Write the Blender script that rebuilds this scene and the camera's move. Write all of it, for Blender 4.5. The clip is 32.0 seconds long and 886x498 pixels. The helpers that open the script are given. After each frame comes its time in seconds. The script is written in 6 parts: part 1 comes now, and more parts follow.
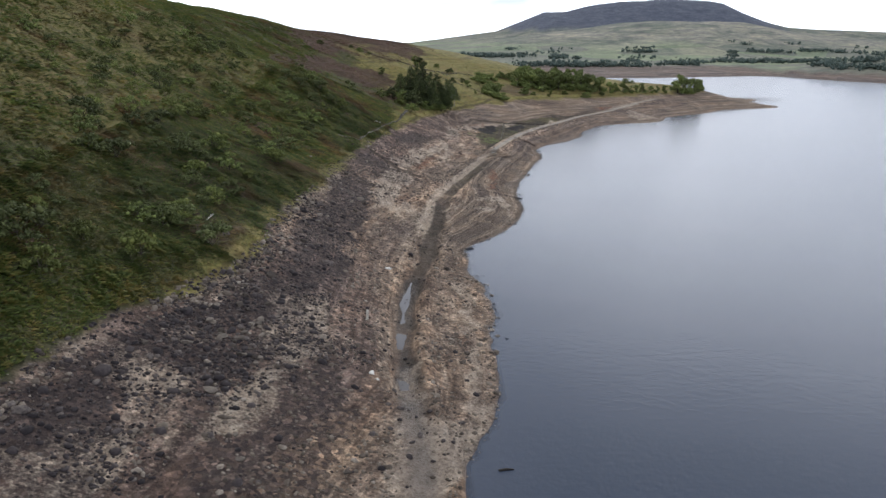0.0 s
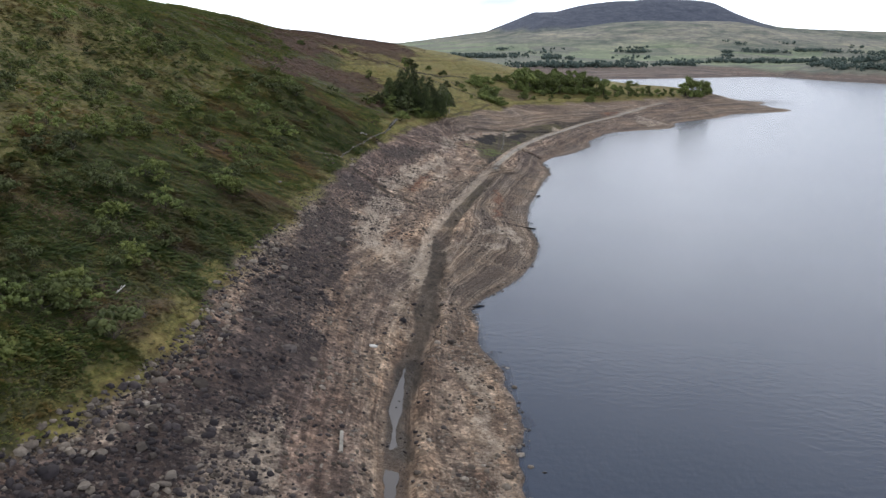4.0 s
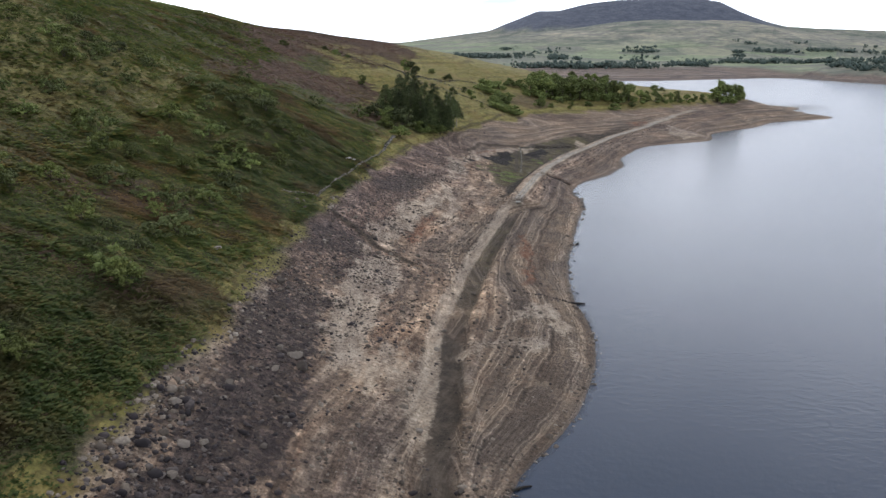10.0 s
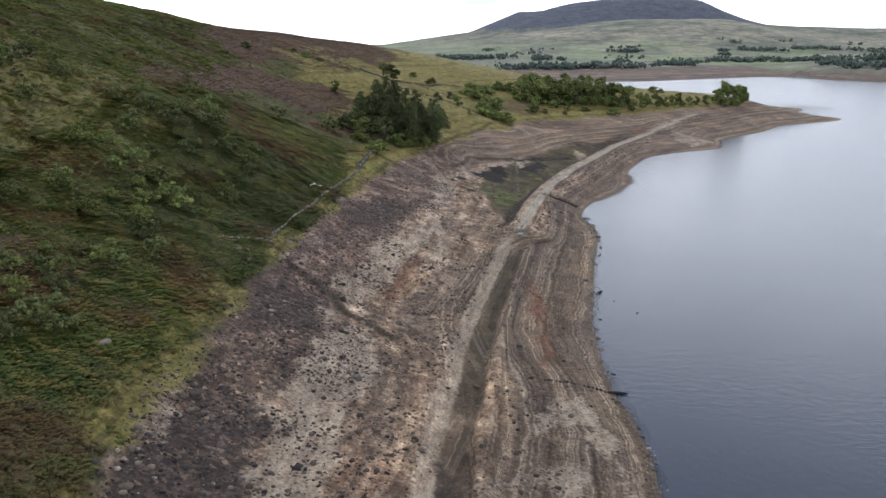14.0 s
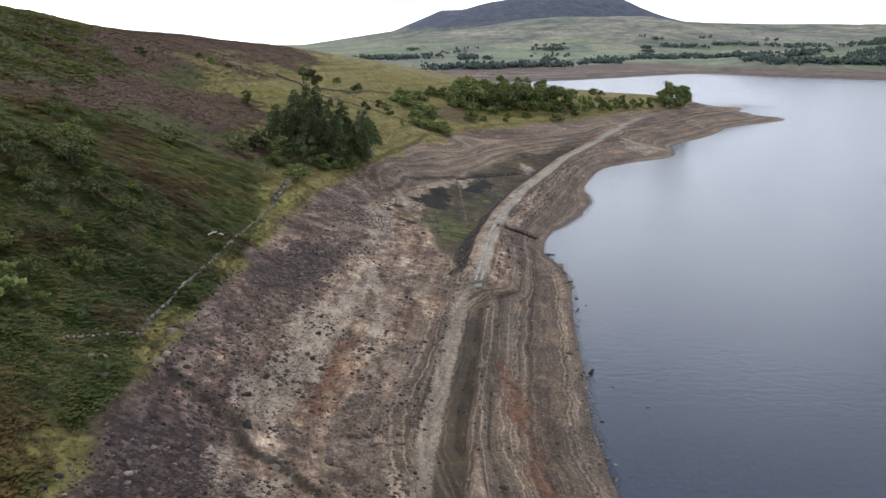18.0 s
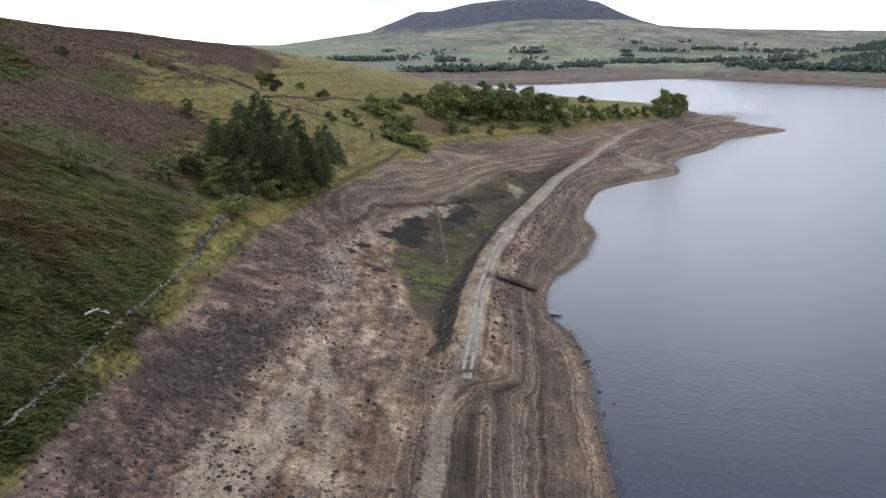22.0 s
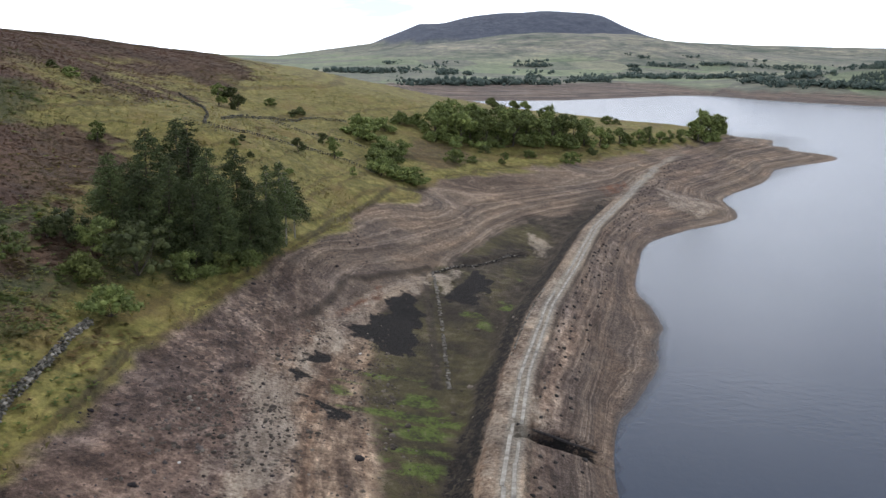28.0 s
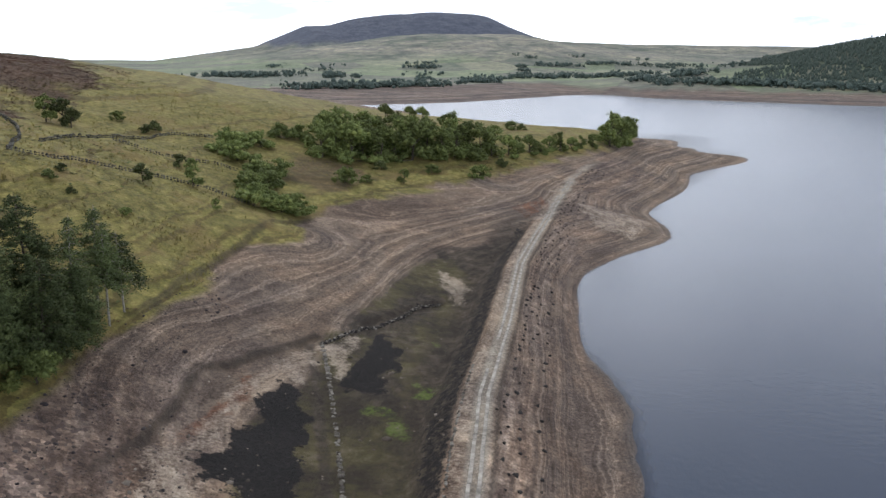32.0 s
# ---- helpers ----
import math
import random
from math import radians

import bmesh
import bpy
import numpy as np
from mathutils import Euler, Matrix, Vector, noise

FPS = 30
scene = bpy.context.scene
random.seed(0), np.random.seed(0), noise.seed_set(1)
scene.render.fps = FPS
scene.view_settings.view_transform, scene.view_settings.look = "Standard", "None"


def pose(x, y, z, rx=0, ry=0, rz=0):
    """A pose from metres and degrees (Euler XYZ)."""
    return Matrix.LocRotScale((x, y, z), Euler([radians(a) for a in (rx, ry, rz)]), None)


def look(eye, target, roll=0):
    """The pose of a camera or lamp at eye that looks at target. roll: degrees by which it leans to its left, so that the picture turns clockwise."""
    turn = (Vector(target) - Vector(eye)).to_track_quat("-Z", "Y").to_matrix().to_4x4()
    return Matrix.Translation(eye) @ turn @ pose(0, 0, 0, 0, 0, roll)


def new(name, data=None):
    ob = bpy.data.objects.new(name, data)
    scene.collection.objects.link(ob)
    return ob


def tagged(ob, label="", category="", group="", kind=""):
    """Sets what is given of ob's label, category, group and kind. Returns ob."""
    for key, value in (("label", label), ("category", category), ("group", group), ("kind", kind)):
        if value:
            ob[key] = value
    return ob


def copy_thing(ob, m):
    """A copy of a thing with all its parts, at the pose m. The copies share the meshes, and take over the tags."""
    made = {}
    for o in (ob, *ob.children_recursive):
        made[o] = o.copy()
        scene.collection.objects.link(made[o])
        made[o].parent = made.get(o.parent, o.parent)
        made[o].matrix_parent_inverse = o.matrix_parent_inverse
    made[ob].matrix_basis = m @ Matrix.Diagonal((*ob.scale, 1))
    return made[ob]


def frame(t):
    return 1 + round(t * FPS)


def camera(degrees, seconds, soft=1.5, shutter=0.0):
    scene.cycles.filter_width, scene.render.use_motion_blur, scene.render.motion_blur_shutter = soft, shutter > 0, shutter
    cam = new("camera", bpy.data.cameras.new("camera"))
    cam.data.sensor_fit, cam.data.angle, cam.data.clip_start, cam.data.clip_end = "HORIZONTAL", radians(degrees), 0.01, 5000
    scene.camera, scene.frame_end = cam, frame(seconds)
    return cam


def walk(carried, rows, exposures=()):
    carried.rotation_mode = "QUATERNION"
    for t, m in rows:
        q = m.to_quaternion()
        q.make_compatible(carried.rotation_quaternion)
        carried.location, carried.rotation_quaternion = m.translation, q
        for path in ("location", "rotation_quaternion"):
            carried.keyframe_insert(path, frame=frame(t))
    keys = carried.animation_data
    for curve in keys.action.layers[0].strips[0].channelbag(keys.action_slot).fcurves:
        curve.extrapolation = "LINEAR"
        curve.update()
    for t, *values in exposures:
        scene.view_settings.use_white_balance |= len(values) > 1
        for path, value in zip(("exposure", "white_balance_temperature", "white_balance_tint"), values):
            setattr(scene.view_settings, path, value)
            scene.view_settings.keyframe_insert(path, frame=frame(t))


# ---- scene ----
cam = camera(55.91, 32.0)
PATH = [
    (0.0, (6.26, -1.94, 40.18), (6.647, 17.464, 35.342), 1.28),
    (0.5, (6.06, 2.86, 39.95), (6.550, 22.265, 35.137), 1.12),
    (1.0, (5.92, 7.65, 39.78), (6.475, 27.054, 34.971), 0.99),
    (1.5, (5.83, 12.39, 39.67), (6.378, 31.798, 34.873), 0.94),
    (2.0, (5.75, 17.09, 39.63), (6.296, 36.493, 34.830), 0.92),
    (2.5, (5.62, 21.77, 39.65), (6.183, 41.177, 34.855), 0.90),
    (3.0, (5.43, 26.45, 39.72), (6.007, 45.860, 34.917), 1.03),
    (3.5, (5.25, 31.09, 39.83), (5.844, 50.495, 35.018), 1.12),
    (5.5, (4.95, 48.91, 40.65), (5.666, 68.299, 35.787), 1.35),
    (6.0, (4.93, 53.55, 40.59), (5.636, 72.935, 35.738), 1.48),
    (6.5, (4.94, 58.25, 40.45), (5.631, 77.642, 35.601), 1.37),
    (7.0, (4.95, 62.98, 40.28), (5.629, 82.370, 35.435), 1.36),
    (7.5, (4.97, 67.68, 40.11), (5.639, 87.075, 35.284), 1.21),
    (8.0, (4.98, 72.31, 39.98), (5.648, 91.701, 35.148), 1.22),
    (8.5, (4.98, 76.80, 39.94), (5.628, 96.195, 35.100), 1.18),
    (9.0, (4.96, 81.18, 40.00), (5.588, 100.574, 35.152), 1.14),
    (9.5, (4.94, 85.56, 40.11), (5.532, 104.948, 35.242), 1.15),
    (10.0, (4.94, 90.03, 40.18), (5.524, 109.423, 35.344), 1.17),
    (10.5, (4.98, 94.56, 40.19), (5.550, 113.959, 35.353), 1.20),
    (11.0, (5.05, 99.10, 40.16), (5.599, 118.499, 35.318), 1.11),
    (11.5, (5.10, 103.64, 40.11), (5.624, 123.036, 35.258), 1.12),
    (12.0, (5.13, 108.20, 40.02), (5.652, 127.595, 35.177), 1.05),
    (12.5, (5.15, 112.77, 39.91), (5.811, 132.166, 35.078), 0.86),
    (13.0, (5.17, 117.35, 39.80), (6.013, 136.737, 34.984), 0.71),
    (13.5, (5.23, 121.94, 39.70), (6.137, 141.332, 34.892), 0.68),
    (14.0, (5.29, 126.55, 39.62), (6.260, 145.944, 34.826), 0.59),
    (14.5, (5.31, 131.05, 39.62), (6.448, 150.438, 34.831), 0.45),
    (16.5, (4.83, 147.48, 40.69), (6.805, 166.788, 35.843), 0.25),
    (17.0, (4.97, 152.06, 40.72), (7.341, 171.325, 35.885), 0.12),
    (17.5, (5.23, 156.79, 40.67), (7.741, 176.037, 35.850), 0.04),
    (18.0, (5.59, 161.50, 40.62), (8.250, 180.734, 35.809), 0.04),
    (18.5, (6.03, 166.16, 40.59), (8.844, 185.367, 35.796), -0.04),
    (19.0, (6.54, 170.76, 40.59), (9.530, 189.945, 35.789), -0.03),
    (19.5, (7.09, 175.32, 40.60), (10.259, 194.474, 35.804), 0.08),
    (20.0, (7.70, 179.82, 40.64), (10.993, 198.956, 35.864), 0.17),
    (20.5, (8.36, 184.28, 40.69), (11.663, 203.416, 35.919), 0.26),
    (21.0, (9.07, 188.76, 40.70), (12.358, 207.906, 35.931), 0.41),
    (21.5, (9.82, 193.34, 40.67), (13.076, 212.489, 35.906), 0.63),
    (22.0, (10.56, 198.01, 40.62), (13.792, 217.166, 35.852), 0.62),
    (22.5, (11.28, 202.72, 40.60), (14.496, 221.881, 35.840), 0.87),
    (23.0, (11.99, 207.39, 40.62), (15.240, 226.536, 35.838), 1.00),
    (23.5, (12.70, 211.98, 40.66), (15.945, 231.122, 35.867), 1.22),
    (24.0, (13.42, 216.51, 40.66), (16.650, 235.651, 35.838), 1.43),
    (24.5, (14.15, 221.03, 40.56), (17.352, 240.176, 35.745), 1.55),
    (25.0, (14.88, 225.55, 40.39), (18.063, 244.699, 35.590), 1.46),
    (25.5, (15.64, 230.06, 40.24), (18.792, 249.220, 35.436), 1.50),
    (27.5, (18.79, 248.36, 39.79), (22.020, 267.548, 35.152), 1.43),
    (28.0, (19.45, 252.99, 39.72), (22.698, 272.204, 35.234), 1.33),
    (28.5, (20.05, 257.62, 39.71), (23.626, 276.783, 35.231), 1.21),
    (29.0, (20.63, 262.19, 39.80), (24.601, 281.272, 35.324), 1.13),
    (29.5, (21.27, 266.63, 39.95), (25.659, 285.622, 35.458), 1.12),
    (30.0, (21.99, 270.98, 40.07), (26.706, 289.887, 35.582), 1.19),
    (30.5, (22.82, 275.26, 40.12), (27.838, 294.091, 35.619), 1.07),
    (31.0, (23.75, 279.54, 40.05), (29.072, 298.288, 35.570), 1.09),
    (31.5, (24.78, 283.84, 39.81), (30.304, 302.535, 35.354), 0.84),
    (32.0, (25.96, 288.17, 39.34), (31.651, 306.827, 34.939), 0.60),
]
walk(cam, [(t, look(eye, aim, roll)) for t, eye, aim, roll in PATH], [(0.0, -0.14), (10.0, -0.08), (18.0, -0.03), (32.0, -0.03)])

# ---- world and light: a bright overcast sky ----
SUN_UP, SUN_TURN = radians(48), radians(-12)
world = bpy.data.worlds.new("world")
scene.world = world
world.use_nodes = True
wn, wl = world.node_tree.nodes, world.node_tree.links
wn.clear()


def world_node(kind, **sets):
    n = wn.new(kind)
    for k, v in sets.items():
        n.inputs[k].default_value = v
    return n


sky = wn.new("ShaderNodeTexSky")
sky.sky_type, sky.sun_disc, sky.sun_elevation, sky.sun_rotation = "NISHITA", False, SUN_UP, SUN_TURN
coord = wn.new("ShaderNodeTexCoord")
flat = world_node("ShaderNodeMapping", Scale=(1.0, 1.0, 4.5))
clouds = world_node("ShaderNodeTexNoise", Scale=2.6, Detail=7.0, Roughness=0.55, Distortion=0.4)
tone = wn.new("ShaderNodeValToRGB")
tone.color_ramp.elements[0].position, tone.color_ramp.elements[0].color = 0.36, (0.24, 0.272, 0.335, 1)
tone.color_ramp.elements[1].position, tone.color_ramp.elements[1].color = 0.60, (0.945, 0.985, 1.085, 1)
sky_gain = world_node("ShaderNodeVectorMath")
sky_gain.operation, sky_gain.inputs[1].default_value = "SCALE", (0, 0, 0)
sky_gain.inputs["Scale"].default_value = 0.10
rise = wn.new("ShaderNodeSeparateXYZ")
fade = wn.new("ShaderNodeMapRange")
fade.inputs["From Min"].default_value, fade.inputs["From Max"].default_value = 0.0, 0.62
fade.inputs["To Min"].default_value, fade.inputs["To Max"].default_value = 4.0, 0.9
veil = wn.new("ShaderNodeVectorMath")
veil.operation = "SCALE"
mix = wn.new("ShaderNodeMix")
mix.data_type = "RGBA"
mix.inputs["Factor"].default_value = 0.88
back = world_node("ShaderNodeBackground", Strength=1.0)
out = wn.new("ShaderNodeOutputWorld")
wl.new(coord.outputs["Generated"], flat.inputs["Vector"])
wl.new(flat.outputs["Vector"], clouds.inputs["Vector"])
wl.new(clouds.outputs["Fac"], tone.inputs["Fac"])
wl.new(coord.outputs["Generated"], rise.inputs["Vector"])
wl.new(rise.outputs["Z"], fade.inputs["Value"])
wl.new(tone.outputs["Color"], veil.inputs[0])
lean = wn.new("ShaderNodeMapRange")
lean.inputs["From Min"].default_value, lean.inputs["From Max"].default_value = 0.05, 0.55
lean.inputs["To Min"].default_value, lean.inputs["To Max"].default_value = 1.06, 1.02
lean.interpolation_type = "SMOOTHSTEP"
glow = wn.new("ShaderNodeMath")
glow.operation = "MULTIPLY"
wl.new(rise.outputs["X"], lean.inputs["Value"])
wl.new(fade.outputs["Result"], glow.inputs[0])
wl.new(lean.outputs["Result"], glow.inputs[1])
wl.new(glow.outputs["Value"], veil.inputs["Scale"])
wl.new(sky.outputs["Color"], sky_gain.inputs[0])
wl.new(sky_gain.outputs["Vector"], mix.inputs["A"])
wl.new(veil.outputs["Vector"], mix.inputs["B"])
wl.new(mix.outputs["Result"], back.inputs["Color"])
wl.new(back.outputs["Background"], out.inputs["Surface"])

sun = new("sun", bpy.data.lights.new("sun", "SUN"))
sun.data.energy, sun.data.angle, sun.data.color = 1.5, radians(10), (1.0, 0.96, 0.90)
sun.matrix_world = look((0, 0, 300), (-300 * math.cos(SUN_UP) * math.sin(SUN_TURN), -300 * math.cos(SUN_UP) * math.cos(SUN_TURN), 300 - 300 * math.sin(SUN_UP)))
scene.view_settings.exposure = 0.0

# ---- the lie of the land (metres; the lake's surface is z = 0) ----
WATERLINE = [(2, 20), (6, 50), (9, 67), (14, 83), (15.5, 100), (16.5, 116), (16, 133), (14, 150), (14, 158), (22, 174), (28, 191), (30, 203), (30, 216),
             (32, 235), (36, 253), (41, 275), (46, 294), (48, 308), (47, 324), (56, 338), (65, 351), (73, 368), (76, 380), (77, 392), (84, 410), (95, 426),
             (112, 440), (131, 453), (138, 468), (143, 483), (160, 501), (182, 525), (198, 548), (225, 567), (252, 588), (254, 604), (247, 617),
             (257, 631), (251, 640), (268, 672), (246, 694), (200, 730), (170, 800), (185, 900), (235, 1000)]
FULL = 9.5  # the lake's level when it is full, where the grass begins
GRASS_EDGE = [(-36, 20), (-33, 50), (-31, 68), (-27, 88), (-21, 103), (-18, 120), (-18.5, 140), (-18, 160), (-16.5, 190), (-14.5, 212), (-12, 240), (-9, 265),
              (-6, 287), (-1, 310), (3, 328), (7, 350), (14, 371), (26, 397), (33, 417), (45, 440), (55, 456), (76, 474), (96, 490), (110, 503), (145, 534),
              (172, 558), (195, 586), (203, 604), (185, 640), (165, 690), (130, 760), (120, 850), (150, 950)]
SHORE_FORM = [(0, 88, 3.1), (3.4, 113, 1.4), (-0.4, 136, 2.1), (-15, 84, 6), (-3, 240, 5.3), (4, 260, 5.0), (22.7, 216, 1.4), (32, 369, 2.6), (41, 391, 3.4),
              (62, 411, 1.3), (34, 395, 5.4), (31, 336, 2.0), (26, 346, 3.0), (70, 425, 1.2), (45, 372, 1.3), (40, 350, 1.2), (36, 330, 1.4),
              (60, 120, -6), (120, 250, -12), (160, 380, -8), (260, 480, -8), (60, 40, -6), (300, 620, -6), (260, 760, -6)]
HILL_FORM = [(-61, 304, 35), (-50, 277, 28.3), (-65, 225, 31), (-44, 135, 21.5), (-44, 80, 18), (-26, 177, 14.5), (-65, 268, 36), (-39.5, 292, 27.5), (-39, 320, 25.5), (-17, 412, 23.5), (0, 426, 24.5),
             (7, 422, 21.5), (26, 446.5, 16.0), (23.7, 459, 18.5), (0.5, 485, 25), (-33, 469, 34.5), (43.6, 435, 10.2), (75, 482, 10.2), (90, 566, 19), (102, 563, 19),
             (140, 576, 15)]
RIDGE_FORM = [(-95, 60, 50), (-100, 140, 53), (-105, 240, 57), (-95, 350, 51), (-60, 440, 43), (-35, 540, 39.6), (-10, 620, 37.8), (20, 700, 32), (40, 780, 26),
              (-200, 200, 70), (-200, 420, 62), (-150, 620, 44), (-100, 800, 34), (50, 600, 26), (80, 650, 20), (60, 560, 24), (60, 880, 18)]
TRACK = [(28, 287), (32, 302), (36.5, 319), (44, 342), (55, 369), (66, 391), (81, 423), (93, 444), (111, 475), (132, 509), (153, 536)]
SUNK_WAY = [(28, 287), (24, 270), (17, 240), (13, 217), (10, 200), (8, 180), (7, 165), (6.5, 150), (4, 134), (3, 120), (3, 101), (4, 87), (5.5, 75), (7, 60)]
OUTFALL = [(38.2, 327.5), (50.5, 326.2)]
FAR_SHORE = [(-2000, 1000), (100, 1000), (270, 1062), (380, 1150), (470, 1225), (520, 1235), (545, 1110), (584, 1065), (650, 975), (760, 900), (900, 820), (1200, 700), (1800, 500), (3800, -100)]
MOUNTAIN = [(-1900, 20), (-98, 22), (59, 45), (314, 85), (434, 135), (520, 172), (620, 176), (740, 208), (878, 230), (1111, 243), (1310, 240), (1400, 196), (1498, 160), (1650, 128), (2100, 118), (3800, 122)]
GREEN_HILL = [(-1900, 10), (-40, 12), (45, 22), (131, 34), (279, 56), (400, 74), (540, 98), (690, 112), (930, 114), (1040, 92), (1211, 78), (1400, 66), (3800, 60)]


def tangled(x, y, size, seed=0):
    """Smooth noise, -1 to 1, for arrays."""
    x, y = np.asarray(x, float) / size + 37.7 * seed, np.asarray(y, float) / size - 11.3 * seed
    i, j = np.floor(x), np.floor(y)
    u, v = x - i, y - j
    u, v = u * u * (3 - 2 * u), v * v * (3 - 2 * v)

    def corner(a, b):
        h = np.sin(a * 127.1 + b * 311.7 + seed * 74.7) * 43758.5453
        return (h - np.floor(h)) * 2 - 1

    return (corner(i, j) * (1 - u) + corner(i + 1, j) * u) * (1 - v) + (corner(i, j + 1) * (1 - u) + corner(i + 1, j + 1) * u) * v


def rough(x, y, size, octaves=4, seed=0):
    return sum(tangled(x, y, size / 2**n, seed + n) / 1.8**n for n in range(octaves)) / 1.9


def smooth(a, b, v):
    k = np.clip((np.asarray(v, float) - a) / (b - a), 0, 1)
    return k * k * (3 - 2 * k)


def from_line(x, y, line):
    """The distance to a line of points, to its right positive, and how far along it that is."""
    x, y = np.asarray(x, float), np.asarray(y, float)
    best, side, along, run = np.full(x.shape, 1e9), np.zeros(x.shape), np.zeros(x.shape), 0.0
    for (ax, ay), (bx, by) in zip(line, line[1:]):
        dx, dy = bx - ax, by - ay
        size = math.hypot(dx, dy)
        k = np.clip(((x - ax) * dx + (y - ay) * dy) / size**2, 0, 1)
        d = np.hypot(x - ax - k * dx, y - ay - k * dy)
        near = d < best
        best = np.where(near, d, best)
        side = np.where(near, np.sign((x - ax) * dy - (y - ay) * dx), side)
        along = np.where(near, run + k * size, along)
        run += size
    return best * side, along


class Surface:
    """A thin plate bent through the contour lines and spot heights."""

    def __init__(self, spots):
        p = np.array(spots, float)
        self.p, n = p[:, :2] / 100, len(p)
        a = np.zeros((n + 3, n + 3))
        a[:n, :n] = self.kernel(self.p) + np.eye(n) * 2e-4
        a[:n, n], a[n, :n] = 1, 1
        a[:n, n + 1:], a[n + 1:, :n] = self.p, self.p.T
        self.w = np.linalg.solve(a, np.r_[p[:, 2], 0, 0, 0])

    def kernel(self, q):
        r2 = ((q[:, None] - self.p[None]) ** 2).sum(-1) + 1e-12
        return r2 * np.log(r2)

    def __call__(self, x, y):
        q = np.stack([np.ravel(x), np.ravel(y)], 1) / 100
        parts = [self.kernel(b) @ self.w[:-3] + self.w[-3] + b @ self.w[-2:] for b in np.array_split(q, len(q) // 20000 + 1)]
        return np.concatenate(parts).reshape(np.shape(x))


bent = Surface([(x, y, 0) for x, y in WATERLINE] + [(x, y, FULL) for x, y in GRASS_EDGE] + SHORE_FORM + HILL_FORM + RIDGE_FORM)


def far_height(x, y):
    shore = np.interp(x, *zip(*FAR_SHORE))
    d = (y - shore) * 0.75
    z = np.where(d < 0, np.maximum(0.08 * d, -9), 11 * (1 - np.exp(-np.maximum(d, 0) / 150)) + 0.004 * np.maximum(d, 0))
    z = z + np.where(d > 0, rough(x, y, 160, 3, 5) * 2.0 * smooth(60, 300, d), 0)
    hill = np.interp(x, *zip(*GREEN_HILL)) - 14
    z = z + hill * np.exp(-(((y - 2650) / 560) ** 2)) * smooth(1300, 2100, y) * (1 + 0.10 * rough(x, y, 300, 4, 9))
    peak = np.interp(x, *zip(*MOUNTAIN)) - 14
    z = z + peak * np.exp(-(((y - 4000) / 520) ** 2)) * smooth(2600, 3600, y) * (1 + 0.03 * rough(x, y, 240, 4, 12))
    wood = 70 * np.exp(-(((x - 1120) / 300) ** 2) - ((y - 1330) / 240) ** 2) + 10 * np.exp(-(((x - 720) / 130) ** 2) - ((y - 1250) / 90) ** 2)
    return z + wood * smooth(0, 60, d)


def near_share(x, y):
    a = smooth(-330, -230, x) * (1 - smooth(290, 390, x))
    return a * (1 - smooth(900, 1010, y)) * smooth(-200, -100, y)


def height(x, y, worn=True):
    """The ground's height; worn=False leaves out its small lumps."""
    x, y = np.asarray(x, float), np.asarray(y, float)
    share = near_share(x, y)
    z = bent(np.clip(x, -340, 400), np.clip(y, -210, 1020))
    d, along = from_line(x, y, TRACK)
    # the raised bank of the old track, steeper on its landward side
    reach = np.where(d < 0, 1.5, 2.6)
    top = 3.75 + 0.004 * np.minimum(along, 150) - np.maximum(np.abs(d) - 1.7, 0) / reach
    ends = smooth(0.0, 3.0, along) * (1 - smooth(275, 300, along))
    z = np.where(np.abs(d) < 12, np.maximum(z, z + (top - z) * ends * smooth(12, 7, np.abs(d)) * (top > z)), z)
    w, run = from_line(x, y, SUNK_WAY)
    lake_side = w < 0  # the line runs south, so its left is the lakeward side
    cut = np.where(lake_side, smooth(2.3, 1.6, np.abs(w)), smooth(3.6, 1.6, np.abs(w))) * smooth(0, 6, run) * (1 - smooth(192, 208, run))
    z = z - cut * 0.6 + 0.75 * smooth(0, 1, 1 - np.abs(np.abs(w) - 3.1) / 1.4) * smooth(0, 8, run) * lake_side * (1 - smooth(60, 90, run) * 0.4)
    # the outfall cut through the bank
    c, down = from_line(x, y, OUTFALL)
    floor = np.maximum(1.3 - 0.2 * down, 0.14)
    z = np.where((np.abs(c) < 2.2) & (down > 1.2), z + (np.minimum(z, floor) - z) * smooth(1.9, 1.2, np.abs(c)) * smooth(1.2, 1.7, down) * (1 - smooth(9.5, 11, down)), z)
    # the pool in the old way lies level
    z = z + (1.05 - z) * smooth(1.7, 0.9, np.abs(w)) * smooth(158, 164, run) * (1 - smooth(203, 209, run))
    if not worn:
        return z * share + far_height(x, y) * (1 - share)
    bare = smooth(-0.5, 0.6, z) * (1 - smooth(8.6, 9.8, z))
    green = smooth(9.2, 10.5, z)
    # small turf scarps where the bank has slipped
    for line in SCARPS:
        e, far = from_line(x, y, line)
        z = z - 0.45 * smooth(0.1, 0.9, e) * (1 - smooth(1.5, 5.0, e)) * smooth(0, 2, far) * (far < 200)
    # strand lines left by the falling water
    step = z * 1.9 + 0.35 * tangled(x, y, 9, 3)
    z = z + bare * (0.05 * (np.abs((step % 1) - 0.5) * 2 - 0.5) + (0.07 + 0.13 * (1 - smooth(150, 190, y))) * rough(x, y, 5.0, 4, 2)) * (1 - 0.8 * smooth(3.0, 2.0, np.abs(d)))
    z = z + green * (0.9 * rough(x, y, 22, 4, 7) + 0.30 * rough(x, y, 3.4, 2, 8))
    return z * share + far_height(x, y) * (1 - share)


def at(x, y):
    return float(height(np.array([x]), np.array([y]))[0])


